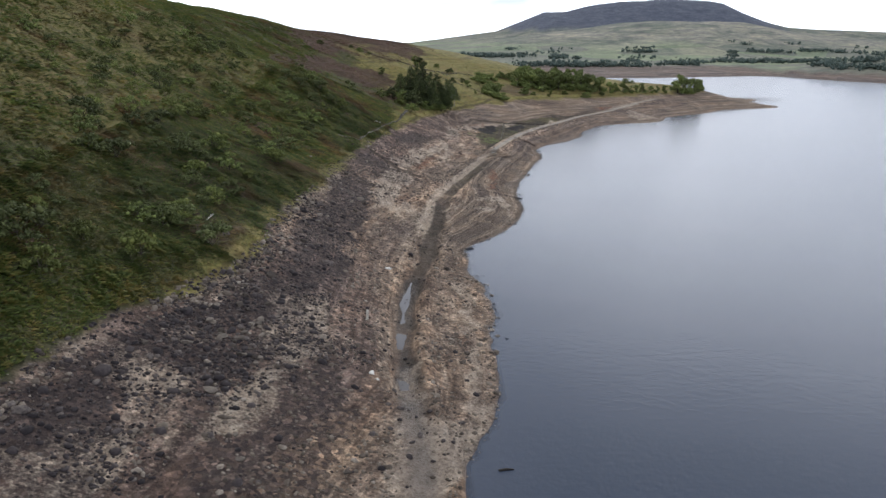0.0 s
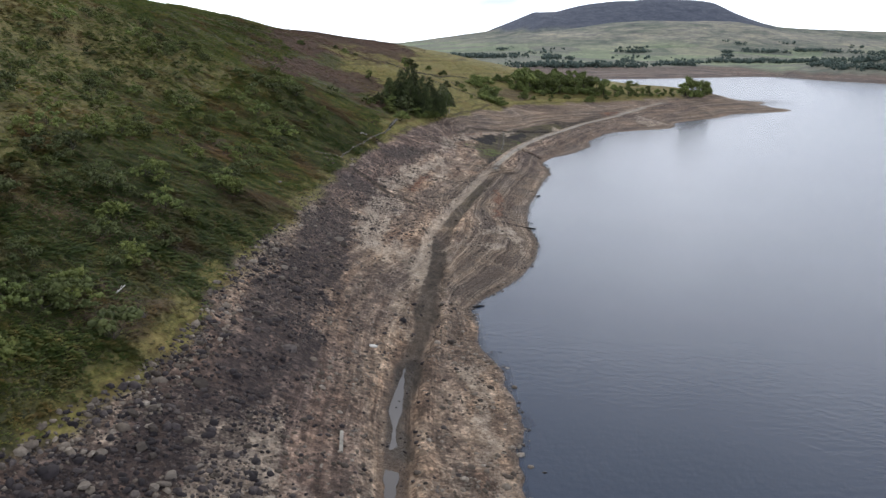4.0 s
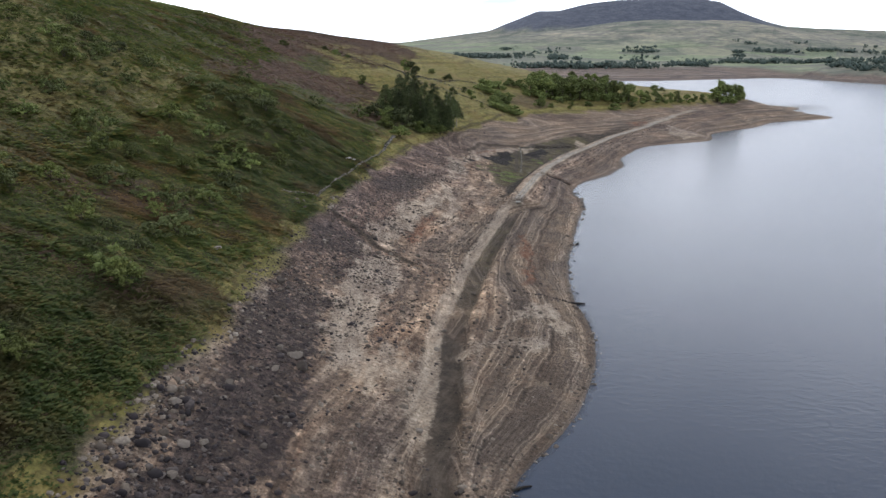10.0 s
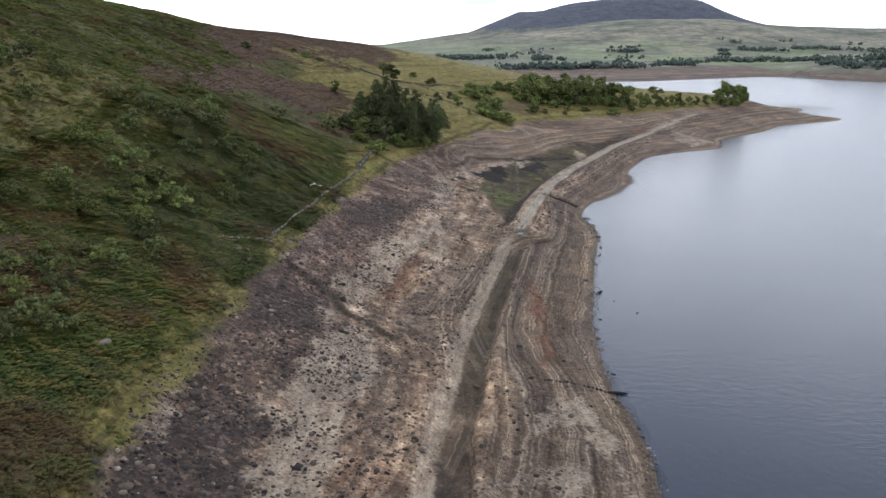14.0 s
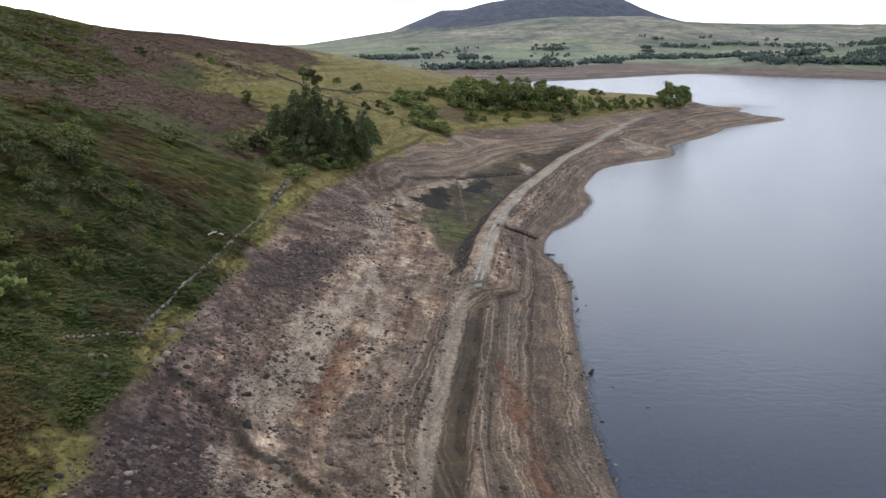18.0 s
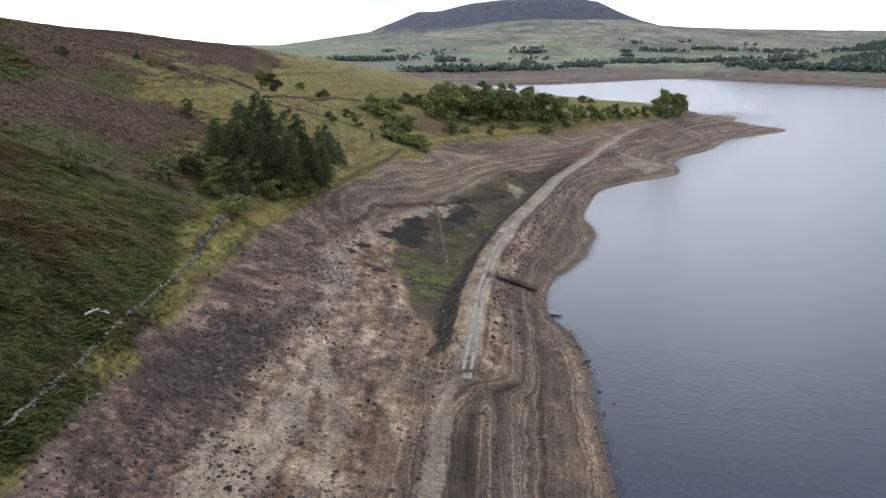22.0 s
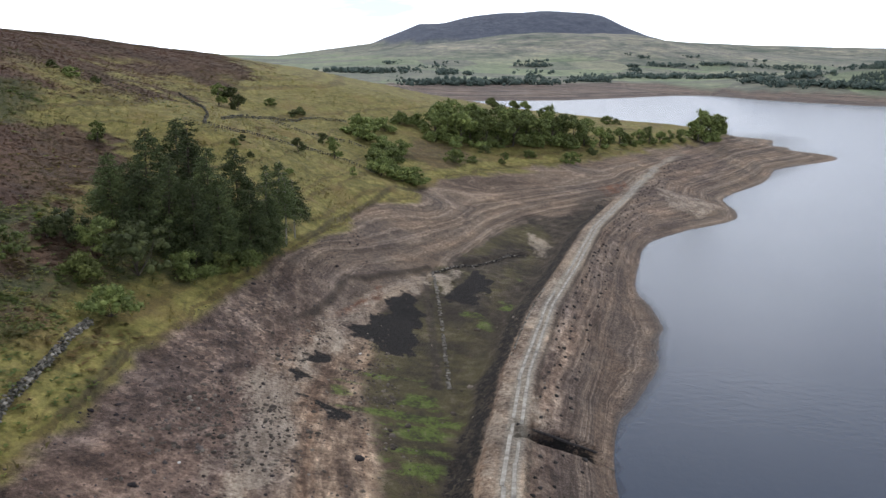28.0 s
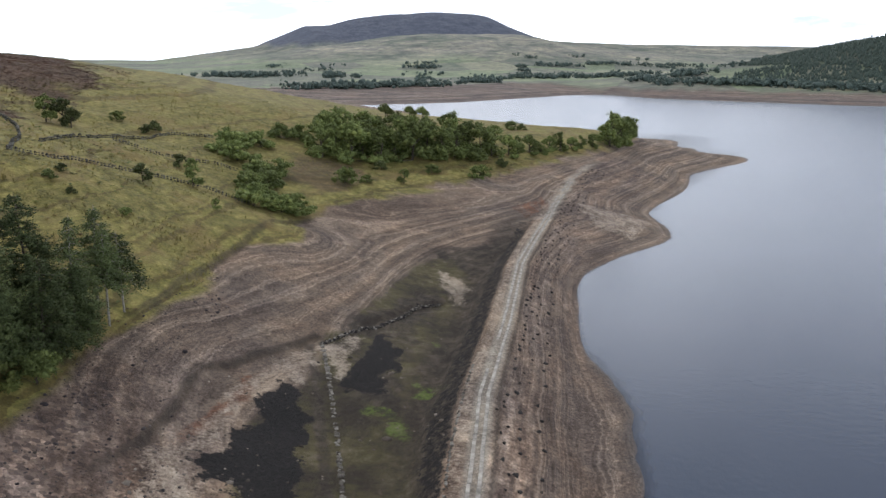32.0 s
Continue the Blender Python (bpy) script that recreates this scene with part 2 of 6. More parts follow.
# ---- materials ----
def shader(name, rough_value=0.9):
    m = bpy.data.materials.new(name)
    m.use_nodes = True
    nodes, links = m.node_tree.nodes, m.node_tree.links
    bsdf = nodes["Principled BSDF"]
    bsdf.inputs["Roughness"].default_value = rough_value
    bsdf.inputs["Specular IOR Level"].default_value = 0.3
    return m, nodes, links, bsdf


def noise_node(nodes, links, vector, scale, detail=5.0, roughness=0.6):
    n = nodes.new("ShaderNodeTexNoise")
    n.inputs["Scale"].default_value, n.inputs["Detail"].default_value, n.inputs["Roughness"].default_value = scale, detail, roughness
    links.new(vector, n.inputs["Vector"])
    return n.outputs["Fac"]


def ramp(nodes, links, value, stops):
    r = nodes.new("ShaderNodeValToRGB")
    e = r.color_ramp.elements
    while len(e) < len(stops):
        e.new(0.5)
    for s, (p, c) in zip(e, stops):
        s.position, s.color = p, (*c, 1)
    links.new(value, r.inputs["Fac"])
    return r.outputs["Color"]


def mixed(nodes, links, fac, a, b, blend="MIX"):
    n = nodes.new("ShaderNodeMix")
    n.data_type, n.blend_type = "RGBA", blend
    for v, s in ((fac, n.inputs["Factor"]), (a, n.inputs["A"]), (b, n.inputs["B"])):
        if isinstance(v, (int, float)):
            s.default_value = v
        elif isinstance(v, tuple):
            s.default_value = (*v, 1)
        else:
            links.new(v, s)
    return n.outputs["Result"]


def sums(nodes, links, op, a, b):
    n = nodes.new("ShaderNodeMath")
    n.operation = op
    for v, s in ((a, n.inputs[0]), (b, n.inputs[1])):
        if isinstance(v, (int, float)):
            s.default_value = v
        else:
            links.new(v, s)
    return n.outputs["Value"]


def bumped(nodes, links, bsdf, value, strength, distance):
    b = nodes.new("ShaderNodeBump")
    b.inputs["Strength"].default_value, b.inputs["Distance"].default_value = strength, distance
    links.new(value, b.inputs["Height"])
    links.new(b.outputs["Normal"], bsdf.inputs["Normal"])


def ground_material():
    m, nodes, links, bsdf = shader("ground", 0.92)
    place = nodes.new("ShaderNodeNewGeometry").outputs["Position"]
    split = nodes.new("ShaderNodeSeparateXYZ")
    links.new(place, split.inputs["Vector"])

    def attr(name):
        a = nodes.new("ShaderNodeAttribute")
        a.attribute_name = name
        return a.outputs["Fac"]

    wide, coarse, middle = noise_node(nodes, links, place, 0.006, 6, 0.7), noise_node(nodes, links, place, 0.09, 6), noise_node(nodes, links, place, 0.55, 6, 0.65)
    fine, grit = noise_node(nodes, links, place, 2.6, 5, 0.7), noise_node(nodes, links, place, 9.0, 3, 0.7)
    # bare lake bed: strand lines that follow the level low down, streaks of silt and stones higher up
    def streaks(across, along, scale, detail, roughness, wobble=0.10):
        v = nodes.new("ShaderNodeCombineXYZ")
        level = sums(nodes, links, "ADD", attr("level"), sums(nodes, links, "MULTIPLY", middle, wobble))
        links.new(sums(nodes, links, "MULTIPLY", level, across), v.inputs["X"])
        links.new(sums(nodes, links, "MULTIPLY", attr("shore_run"), along), v.inputs["Y"])
        return noise_node(nodes, links, v.outputs["Vector"], scale, detail, roughness)

    def blend(a, b, share):
        return sums(nodes, links, "ADD", sums(nodes, links, "MULTIPLY", a, 1 - share), sums(nodes, links, "MULTIPLY", b, share))

    strand = nodes.new("ShaderNodeTexNoise")
    strand.noise_dimensions = "1D"
    strand.inputs["Scale"].default_value, strand.inputs["Detail"].default_value, strand.inputs["Roughness"].default_value = 1.7, 5, 0.78
    sway = sums(nodes, links, "ADD", sums(nodes, links, "MULTIPLY", coarse, 0.7), sums(nodes, links, "ADD", sums(nodes, links, "MULTIPLY", middle, 0.07), sums(nodes, links, "MULTIPLY", noise_node(nodes, links, place, 0.28, 2), 0.22)))
    links.new(sums(nodes, links, "ADD", attr("level"), sway), strand.inputs["W"])
    wisps, bands, tones = streaks(4.5, 0.09, 1.0, 6, 0.75), streaks(1.0, 0.025, 1.0, 4, 0.62), streaks(0.5, 0.022, 1.0, 5, 0.65)
    drift, shoals = streaks(2.0, 0.16, 1.0, 6, 0.72, 0.25), streaks(0.8, 0.07, 1.0, 4, 0.65, 0.3)
    lines = blend(strand.outputs["Fac"], wisps, 0.24)
    silt = ramp(nodes, links, lines, [(0.36, (0.052, 0.043, 0.037)), (0.43, (0.092, 0.078, 0.067)), (0.49, (0.138, 0.118, 0.102)), (0.54, (0.182, 0.158, 0.137)), (0.60, (0.35, 0.315, 0.275)), (0.66, (0.122, 0.104, 0.090))])
    silt = mixed(nodes, links, sums(nodes, links, "MULTIPLY", attr("north"), 0.35), silt, (0.195, 0.168, 0.146))
    mottled = blend(blend(drift, shoals, 0.45), middle, 0.28)
    plain = ramp(nodes, links, mottled, [(0.395, (0.066, 0.050, 0.043)), (0.445, (0.128, 0.101, 0.085)), (0.487, (0.212, 0.172, 0.144)), (0.53, (0.325, 0.274, 0.230)), (0.585, (0.53, 0.467, 0.400))])
    warm = ramp(nodes, links, streaks(0.9, 0.05, 1.0, 5, 0.7, 0.3), [(0.51, (0.0,) * 3), (0.62, (0.7,) * 3)])
    warm = sums(nodes, links, "MULTIPLY", warm, sums(nodes, links, "SUBTRACT", 1.0, attr("dusk")))
    plain = mixed(nodes, links, warm, plain, mixed(nodes, links, 1.0, plain, (0.90, 0.79, 0.73), "MULTIPLY"))
    lined = sums(nodes, links, "MULTIPLY", attr("lined"), ramp(nodes, links, noise_node(nodes, links, place, 0.16, 4), [(0.34, (0.6,) * 3), (0.50, (1.0,) * 3)]))
    silt = mixed(nodes, links, lined, plain, silt)
    silt = mixed(nodes, links, 0.8, silt, ramp(nodes, links, bands, [(0.32, (0.50, 0.46, 0.45)), (0.44, (0.82, 0.79, 0.77)), (0.53, (1.06, 1.03, 1.0)), (0.66, (1.34, 1.30, 1.24))]), "MULTIPLY")
    silt = mixed(nodes, links, 0.8, silt, ramp(nodes, links, tones, [(0.35, (0.70, 0.68, 0.72)), (0.44, (0.93, 0.91, 0.92)), (0.52, (1.06, 1.01, 0.96)), (0.57, (1.12, 1.02, 0.94)), (0.66, (1.32, 1.23, 1.13))]), "MULTIPLY")
    silt = mixed(nodes, links, attr("dusk"), silt, mixed(nodes, links, 1.0, silt, (0.60, 0.575, 0.64), "MULTIPLY"))
    silt = mixed(nodes, links, 0.5, silt, ramp(nodes, links, middle, [(0.3, (0.60, 0.56, 0.54)), (0.55, (1.0, 0.97, 0.95)), (0.72, (1.35, 1.28, 1.2))]), "MULTIPLY")
    silt = mixed(nodes, links, 0.9, silt, ramp(nodes, links, fine, [(0.34, (0.40, 0.37, 0.37)), (0.46, (0.88, 0.87, 0.86)), (0.54, (1.06, 1.05, 1.04)), (0.66, (1.7, 1.65, 1.58))]), "MULTIPLY")
    scree = ramp(nodes, links, sums(nodes, links, "ADD", sums(nodes, links, "MULTIPLY", fine, 0.6), sums(nodes, links, "MULTIPLY", middle, 0.4)), [(0.32, (0.013, 0.010, 0.012)), (0.46, (0.030, 0.0235, 0.026)), (0.56, (0.052, 0.041, 0.042)), (0.68, (0.105, 0.086, 0.080))])
    pale = ramp(nodes, links, blend(fine, drift, 0.55), [(0.36, (0.150, 0.121, 0.098)), (0.46, (0.270, 0.226, 0.188)), (0.54, (0.40, 0.346, 0.292)), (0.64, (0.54, 0.48, 0.415))])
    rust = ramp(nodes, links, blend(fine, drift, 0.5), [(0.38, (0.075, 0.034, 0.022)), (0.5, (0.140, 0.068, 0.042)), (0.62, (0.25, 0.135, 0.088))])
    peat_and_shade = ramp(nodes, links, fine, [(0.35, (0.006, 0.0055, 0.006)), (0.65, (0.019, 0.0165, 0.017))])
    mud = ramp(nodes, links, blend(middle, drift, 0.5), [(0.36, (0.020, 0.016, 0.0135)), (0.48, (0.042, 0.034, 0.028)), (0.60, (0.092, 0.076, 0.062))])
    slime = ramp(nodes, links, blend(fine, middle, 0.6), [(0.36, (0.025, 0.025, 0.014)), (0.45, (0.050, 0.062, 0.022)), (0.53, (0.100, 0.150, 0.028)), (0.64, (0.150, 0.165, 0.070))])
    olive = ramp(nodes, links, blend(coarse, middle, 0.5), [(0.36, (0.024, 0.019, 0.014)), (0.46, (0.046, 0.039, 0.024)), (0.54, (0.070, 0.065, 0.030)), (0.64, (0.125, 0.105, 0.075))])
    cells = nodes.new("ShaderNodeTexVoronoi")
    cells.inputs["Scale"].default_value = 1.9
    links.new(place, cells.inputs["Vector"])
    cobble = nodes.new("ShaderNodeSeparateColor")
    links.new(cells.outputs["Color"], cobble.inputs["Color"])
    color = silt
    for name, tint, hard, dither in (("rust", rust, 0.9, 0.7), ("scree", scree, 0.9, 1.3), ("olive", olive, 0.95, 0.2), ("mud", mud, 0.95, 0.2), ("slime", slime, 0.85, 0.1), ("pale", pale, 0.76, 0.5), ("peat_and_shade", peat_and_shade, 1.0, 0.6)):
        ragged = sums(nodes, links, "ADD", sums(nodes, links, "MULTIPLY", attr(name), 1.7), sums(nodes, links, "ADD", sums(nodes, links, "MULTIPLY", middle, 1.7), sums(nodes, links, "ADD", sums(nodes, links, "MULTIPLY", coarse, 0.6), sums(nodes, links, "MULTIPLY", fine, 2.4))))
        soft = ramp(nodes, links, sums(nodes, links, "MULTIPLY", sums(nodes, links, "ADD", sums(nodes, links, "ADD", ragged, sums(nodes, links, "MULTIPLY", cobble.outputs["Green"], dither)), -2.75 - 0.5 * dither), 0.75), [(0.12 if hard < 1 else 0.30, (0.0,) * 3), (0.85 if hard < 1 else 0.55, (hard,) * 3)])
        color = mixed(nodes, links, soft, color, tint)
    color = mixed(nodes, links, sums(nodes, links, "MULTIPLY", attr("stony"), 0.65), color, mixed(nodes, links, 1.0, color, ramp(nodes, links, cobble.outputs["Red"], [(0.0, (0.45, 0.43, 0.43)), (0.6, (0.95, 0.93, 0.9)), (1.0, (1.9, 1.8, 1.7))]), "MULTIPLY"))
    road = ramp(nodes, links, blend(fine, drift, 0.4), [(0.36, (0.150, 0.135, 0.118)), (0.48, (0.26, 0.238, 0.208)), (0.60, (0.42, 0.39, 0.345))])
    # bare ground beyond the lake made darker, greyer and bluer
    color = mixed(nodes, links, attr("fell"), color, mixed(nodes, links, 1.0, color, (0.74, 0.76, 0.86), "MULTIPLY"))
    color = mixed(nodes, links, attr("track"), color, road)
    color = mixed(nodes, links, attr("wet"), color, mixed(nodes, links, 1.0, color, (0.42, 0.40, 0.40), "MULTIPLY"))
    # what grows above the full level
    bracken = ramp(nodes, links, middle, [(0.30, (0.030, 0.035, 0.014)), (0.45, (0.052, 0.056, 0.022)), (0.58, (0.084, 0.077, 0.032)), (0.70, (0.118, 0.086, 0.040))])
    heather = ramp(nodes, links, middle, [(0.32, (0.040, 0.022, 0.017)), (0.5, (0.075, 0.042, 0.030)), (0.62, (0.105, 0.062, 0.042)), (0.74, (0.140, 0.100, 0.055))])
    grass = ramp(nodes, links, middle, [(0.30, (0.090, 0.086, 0.025)), (0.5, (0.178, 0.162, 0.048)), (0.70, (0.29, 0.245, 0.088))])
    slope_steps = nodes.new("ShaderNodeTexNoise")
    slope_steps.noise_dimensions = "1D"
    slope_steps.inputs["Scale"].default_value, slope_steps.inputs["Detail"].default_value, slope_steps.inputs["Roughness"].default_value = 1.1, 4, 0.75
    links.new(sums(nodes, links, "ADD", split.outputs["Z"], sums(nodes, links, "MULTIPLY", coarse, 3.0)), slope_steps.inputs["W"])
    grass = mixed(nodes, links, 0.8, grass, ramp(nodes, links, slope_steps.outputs["Fac"], [(0.38, (0.58, 0.50, 0.50)), (0.47, (0.95, 0.93, 0.9)), (0.6, (1.12, 1.12, 1.05))]), "MULTIPLY")
    grass = mixed(nodes, links, ramp(nodes, links, coarse, [(0.50, (0.0,) * 3), (0.62, (0.65,) * 3)]), grass, (0.135, 0.098, 0.040))
    mottle = noise_node(nodes, links, place, 0.022, 7, 0.72)
    # far land and its meadows, with haze put in as blue-grey colour
    hazy_far_land = ramp(nodes, links, wide, [(0.36, (0.078, 0.090, 0.076)), (0.46, (0.125, 0.130, 0.108)), (0.54, (0.175, 0.165, 0.138)), (0.66, (0.235, 0.215, 0.18))])
    hazy_far_land = mixed(nodes, links, 0.8, hazy_far_land, ramp(nodes, links, mottle, [(0.38, (0.45, 0.50, 0.56)), (0.48, (0.88, 0.92, 0.92)), (0.55, (1.12, 1.10, 1.02)), (0.64, (1.5, 1.42, 1.25))]), "MULTIPLY")
    # mountain rock, its colour blued to stand for distance haze
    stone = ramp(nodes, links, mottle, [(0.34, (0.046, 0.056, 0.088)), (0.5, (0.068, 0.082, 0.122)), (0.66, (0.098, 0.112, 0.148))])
    plants = mixed(nodes, links, attr("heather"), bracken, heather)
    plants = mixed(nodes, links, attr("grass"), plants, grass)
    plots = nodes.new("ShaderNodeTexVoronoi")
    plots.inputs["Scale"].default_value = 0.0065
    links.new(place, plots.inputs["Vector"])
    plot = nodes.new("ShaderNodeSeparateColor")
    links.new(plots.outputs["Color"], plot.inputs["Color"])
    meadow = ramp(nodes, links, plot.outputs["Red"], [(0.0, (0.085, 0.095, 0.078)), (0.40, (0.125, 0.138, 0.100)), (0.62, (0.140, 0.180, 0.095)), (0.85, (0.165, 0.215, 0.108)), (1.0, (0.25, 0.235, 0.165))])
    hazy_far_land = mixed(nodes, links, sums(nodes, links, "MULTIPLY", attr("meadow"), 0.65), hazy_far_land, meadow)
    hazy_far_land = mixed(nodes, links, 1.0, hazy_far_land, (1.22, 1.27, 1.32), "MULTIPLY")
    hazy_far_land = mixed(nodes, links, 0.5, hazy_far_land, ramp(nodes, links, noise_node(nodes, links, place, 0.05, 6, 0.75), [(0.4, (0.55, 0.60, 0.62)), (0.5, (1.0, 1.0, 1.0)), (0.62, (1.4, 1.35, 1.2))]), "MULTIPLY")
    plants = mixed(nodes, links, attr("fell"), plants, hazy_far_land)
    plants = mixed(nodes, links, attr("hazed_crag"), plants, stone)
    plants = mixed(nodes, links, attr("plantation"), plants, (0.028, 0.042, 0.024))
    plants = mixed(nodes, links, 0.7, plants, ramp(nodes, links, fine, [(0.3, (0.5, 0.5, 0.5)), (0.55, (1.05, 1.05, 1.0)), (0.72, (1.5, 1.45, 1.3))]), "MULTIPLY")
    color = mixed(nodes, links, attr("veg"), mixed(nodes, links, 1.0, color, (1.19, 1.16, 1.10), "MULTIPLY"), plants)
    color = mixed(nodes, links, sums(nodes, links, "MULTIPLY", attr("scarp"), 0.8), color, (0.034, 0.026, 0.018))
    color = mixed(nodes, links, 0.7, color, ramp(nodes, links, coarse, [(0.32, (0.64, 0.63, 0.66)), (0.5, (1.0, 0.99, 0.99)), (0.66, (1.32, 1.28, 1.22))]), "MULTIPLY")
    links.new(color, bsdf.inputs["Base Color"])
    gloss = nodes.new("ShaderNodeMapRange")
    gloss.inputs["To Min"].default_value, gloss.inputs["To Max"].default_value = 0.95, 0.42
    links.new(attr("wet"), gloss.inputs["Value"])
    links.new(gloss.outputs["Result"], bsdf.inputs["Roughness"])
    relief = sums(nodes, links, "ADD", sums(nodes, links, "MULTIPLY", sums(nodes, links, "MULTIPLY", lines, lined), 1.6), sums(nodes, links, "ADD", fine, sums(nodes, links, "MULTIPLY", grit, 0.4)))
    bumped(nodes, links, bsdf, sums(nodes, links, "MULTIPLY", relief, sums(nodes, links, "SUBTRACT", 1.0, sums(nodes, links, "MULTIPLY", attr("veg"), 0.75))), 1.0, 0.4)
    return m


def water_material():
    """Still water, clear in the shallows."""
    m, nodes, links, bsdf = shader("lake_water", 0.24)
    bsdf.inputs["Base Color"].default_value = (0.024, 0.037, 0.066, 1)
    bsdf.inputs["IOR"].default_value = 1.333
    bsdf.inputs["Specular IOR Level"].default_value = 0.5
    place = nodes.new("ShaderNodeNewGeometry").outputs["Position"]
    calm = noise_node(nodes, links, place, 0.02, 3)
    ripple = noise_node(nodes, links, place, 0.9, 5, 0.65)
    bumped(nodes, links, bsdf, sums(nodes, links, "MULTIPLY", ripple, sums(nodes, links, "ADD", calm, -0.14)), 0.6, 0.2)
    clear, both, depth = nodes.new("ShaderNodeBsdfTransparent"), nodes.new("ShaderNodeMixShader"), nodes.new("ShaderNodeAttribute")
    clear.inputs["Color"].default_value = (0.62, 0.58, 0.52, 1)
    depth.attribute_name = "shallow"
    links.new(depth.outputs["Fac"], both.inputs["Fac"])
    links.new(bsdf.outputs["BSDF"], both.inputs[1])
    links.new(clear.outputs["BSDF"], both.inputs[2])
    links.new(both.outputs["Shader"], nodes["Material Output"].inputs["Surface"])
    return m


GROUND, WATER = ground_material(), water_material()


# ---- the ground, one sheet to the horizon ----
def spread(core_a, core_b, fine, low, high, growth):
    """Lines across the sheet: close together from core_a to core_b, wider and wider beyond."""
    mid = list(np.arange(core_a, core_b + fine / 2, fine))
    left, right, step = [core_a], [mid[-1]], fine
    while left[-1] > low:
        step *= growth
        left.append(left[-1] - step)
    step = fine
    while right[-1] < high:
        step *= growth
        right.append(right[-1] + step)
    return np.array(left[:0:-1] + mid + right[1:])


def inside(x, y, poly, soft=0.7, warp=1.2, seed=0):
    """1 within an outline of places, with a soft, wandering edge."""
    x, y = np.asarray(x, float), np.asarray(y, float)
    out = np.zeros(x.shape)
    px, py = [p[0] for p in poly], [p[1] for p in poly]
    m = soft + warp * 1.6
    by_it = (x > min(px) - m) & (x < max(px) + m) & (y > min(py) - m) & (y < max(py) + m)
    if not by_it.any():
        return out
    x, y = x[by_it], y[by_it]
    x, y = x + warp * rough(x, y, 3.5, 3, 80 + seed), y + warp * rough(x, y, 3.5, 3, 90 + seed)
    d, _ = from_line(x, y, [*poly, poly[0]])
    odd = np.zeros(x.shape, bool)
    for (ax, ay), (bx, by) in zip(poly, [*poly[1:], poly[0]]):
        if ay != by:
            odd ^= ((ay > y) != (by > y)) & (x < (bx - ax) * (y - ay) / (by - ay) + ax)
    out[by_it] = smooth(soft, -soft, np.where(odd, -np.abs(d), np.abs(d)))
    return out


PEAT = ([(34, 380.5), (36.3, 379), (35.6, 371), (35.4, 361), (32, 353), (28, 353), (25.9, 357.5), (24.3, 360), (26.4, 362.4), (29.9, 369.4), (32.5, 375.7)],
        [(46.2, 392), (51, 396), (50, 385), (45.3, 377), (41.4, 378), (44.3, 385)], [(18.7, 349.5), (20.5, 351), (22.1, 348), (20, 346)], [(16.7, 342.4), (18.1, 343.4), (19.3, 341.5), (17.5, 339.5)], [(19, 336.5), (22.9, 335), (22.5, 331.5), (20.5, 330.5), (20, 333)])
RUST = ([(-2.4, 230.6), (0.6, 228.7), (3.6, 224.3), (1.9, 223.4), (-0.5, 226), (-2, 228.4)], [(21.8, 362.5), (25.2, 369.8), (29.9, 376.8), (34, 384), (31.4, 377.6), (28.6, 370), (24.9, 364)], [(2.8, 240), (3.7, 249), (6, 260), (7.9, 270.5), (8.9, 264), (6.7, 252), (4.9, 241)], [(22.5, 222), (24.5, 222), (28, 262), (25.5, 258)], [(97.8, 469), (112, 481), (108, 470), (97, 459.3)])
SAND = ([(3, 94), (5.3, 95), (6.6, 77), (11, 78.6), (13.4, 87), (14.6, 86), (12, 75), (9, 66), (7, 56), (3.8, 56), (4.1, 76.5)], [(10.6, 134), (13.4, 135), (14.3, 117), (13.8, 98.7), (12.3, 82), (11, 82), (12, 98), (11.7, 116.5)], [(10.2, 186), (9.7, 188), (12.2, 190.6), (17.8, 196), (22, 197.6), (22.8, 195), (21, 192.4), (16.7, 192.3), (13.3, 188.7)], [(17.2, 202), (21.2, 211), (24.8, 214.8), (26.9, 206), (26.6, 195), (24.1, 188.7), (25.2, 197), (24.2, 206.5), (21.1, 205.4)], [(-7.5, 186.4), (-6, 193), (-4.3, 200.5), (-5.4, 211.6), (-3.4, 224), (-1.5, 220), (-2.7, 214), (-3, 201), (-0.8, 196), (-0.8, 187.6), (-2.5, 182)], [(66, 411), (69, 414.5), (72, 424), (69, 429), (65.5, 420)], [(13.2, 342), (16.9, 340.5), (17.8, 328), (16.8, 316.5), (13.7, 315.5), (14.1, 326.4)], [(17.7, 349), (21.8, 362.5), (26.2, 364.5), (24.1, 360), (25.7, 355), (21.1, 348.6), (19.1, 340), (17, 322), (14, 306), (12, 312), (14, 330)],
        [(34.5, 386.6), (38.6, 390.4), (39.6, 389), (37.8, 379), (36.6, 379.4), (34, 381.5), (29.6, 373.5), (26.2, 363), (24.3, 365)], [(41, 391), (47.5, 396.5), (44, 385), (41.6, 379), (40.6, 382)],
        [(-5.7, 243), (-2, 253), (3.4, 269), (9.4, 284), (9.8, 276), (6, 261), (2.6, 249), (-0.7, 236)], [(-18.5, 192), (-16.6, 195.5), (-13.7, 193.6), (-13.8, 190), (-16, 187), (-17.8, 188.6)],
        [(120.6, 480), (132, 476.7), (135, 466.7), (120, 449.6), (115, 459.4)], [(-6, 208), (-3, 222), (1, 228), (3, 216), (0, 200), (-2, 182), (-5, 176), (-6, 190)], [(-14, 78), (-9, 86), (-6, 94), (-9, 84), (-10, 72), (-14, 66)])
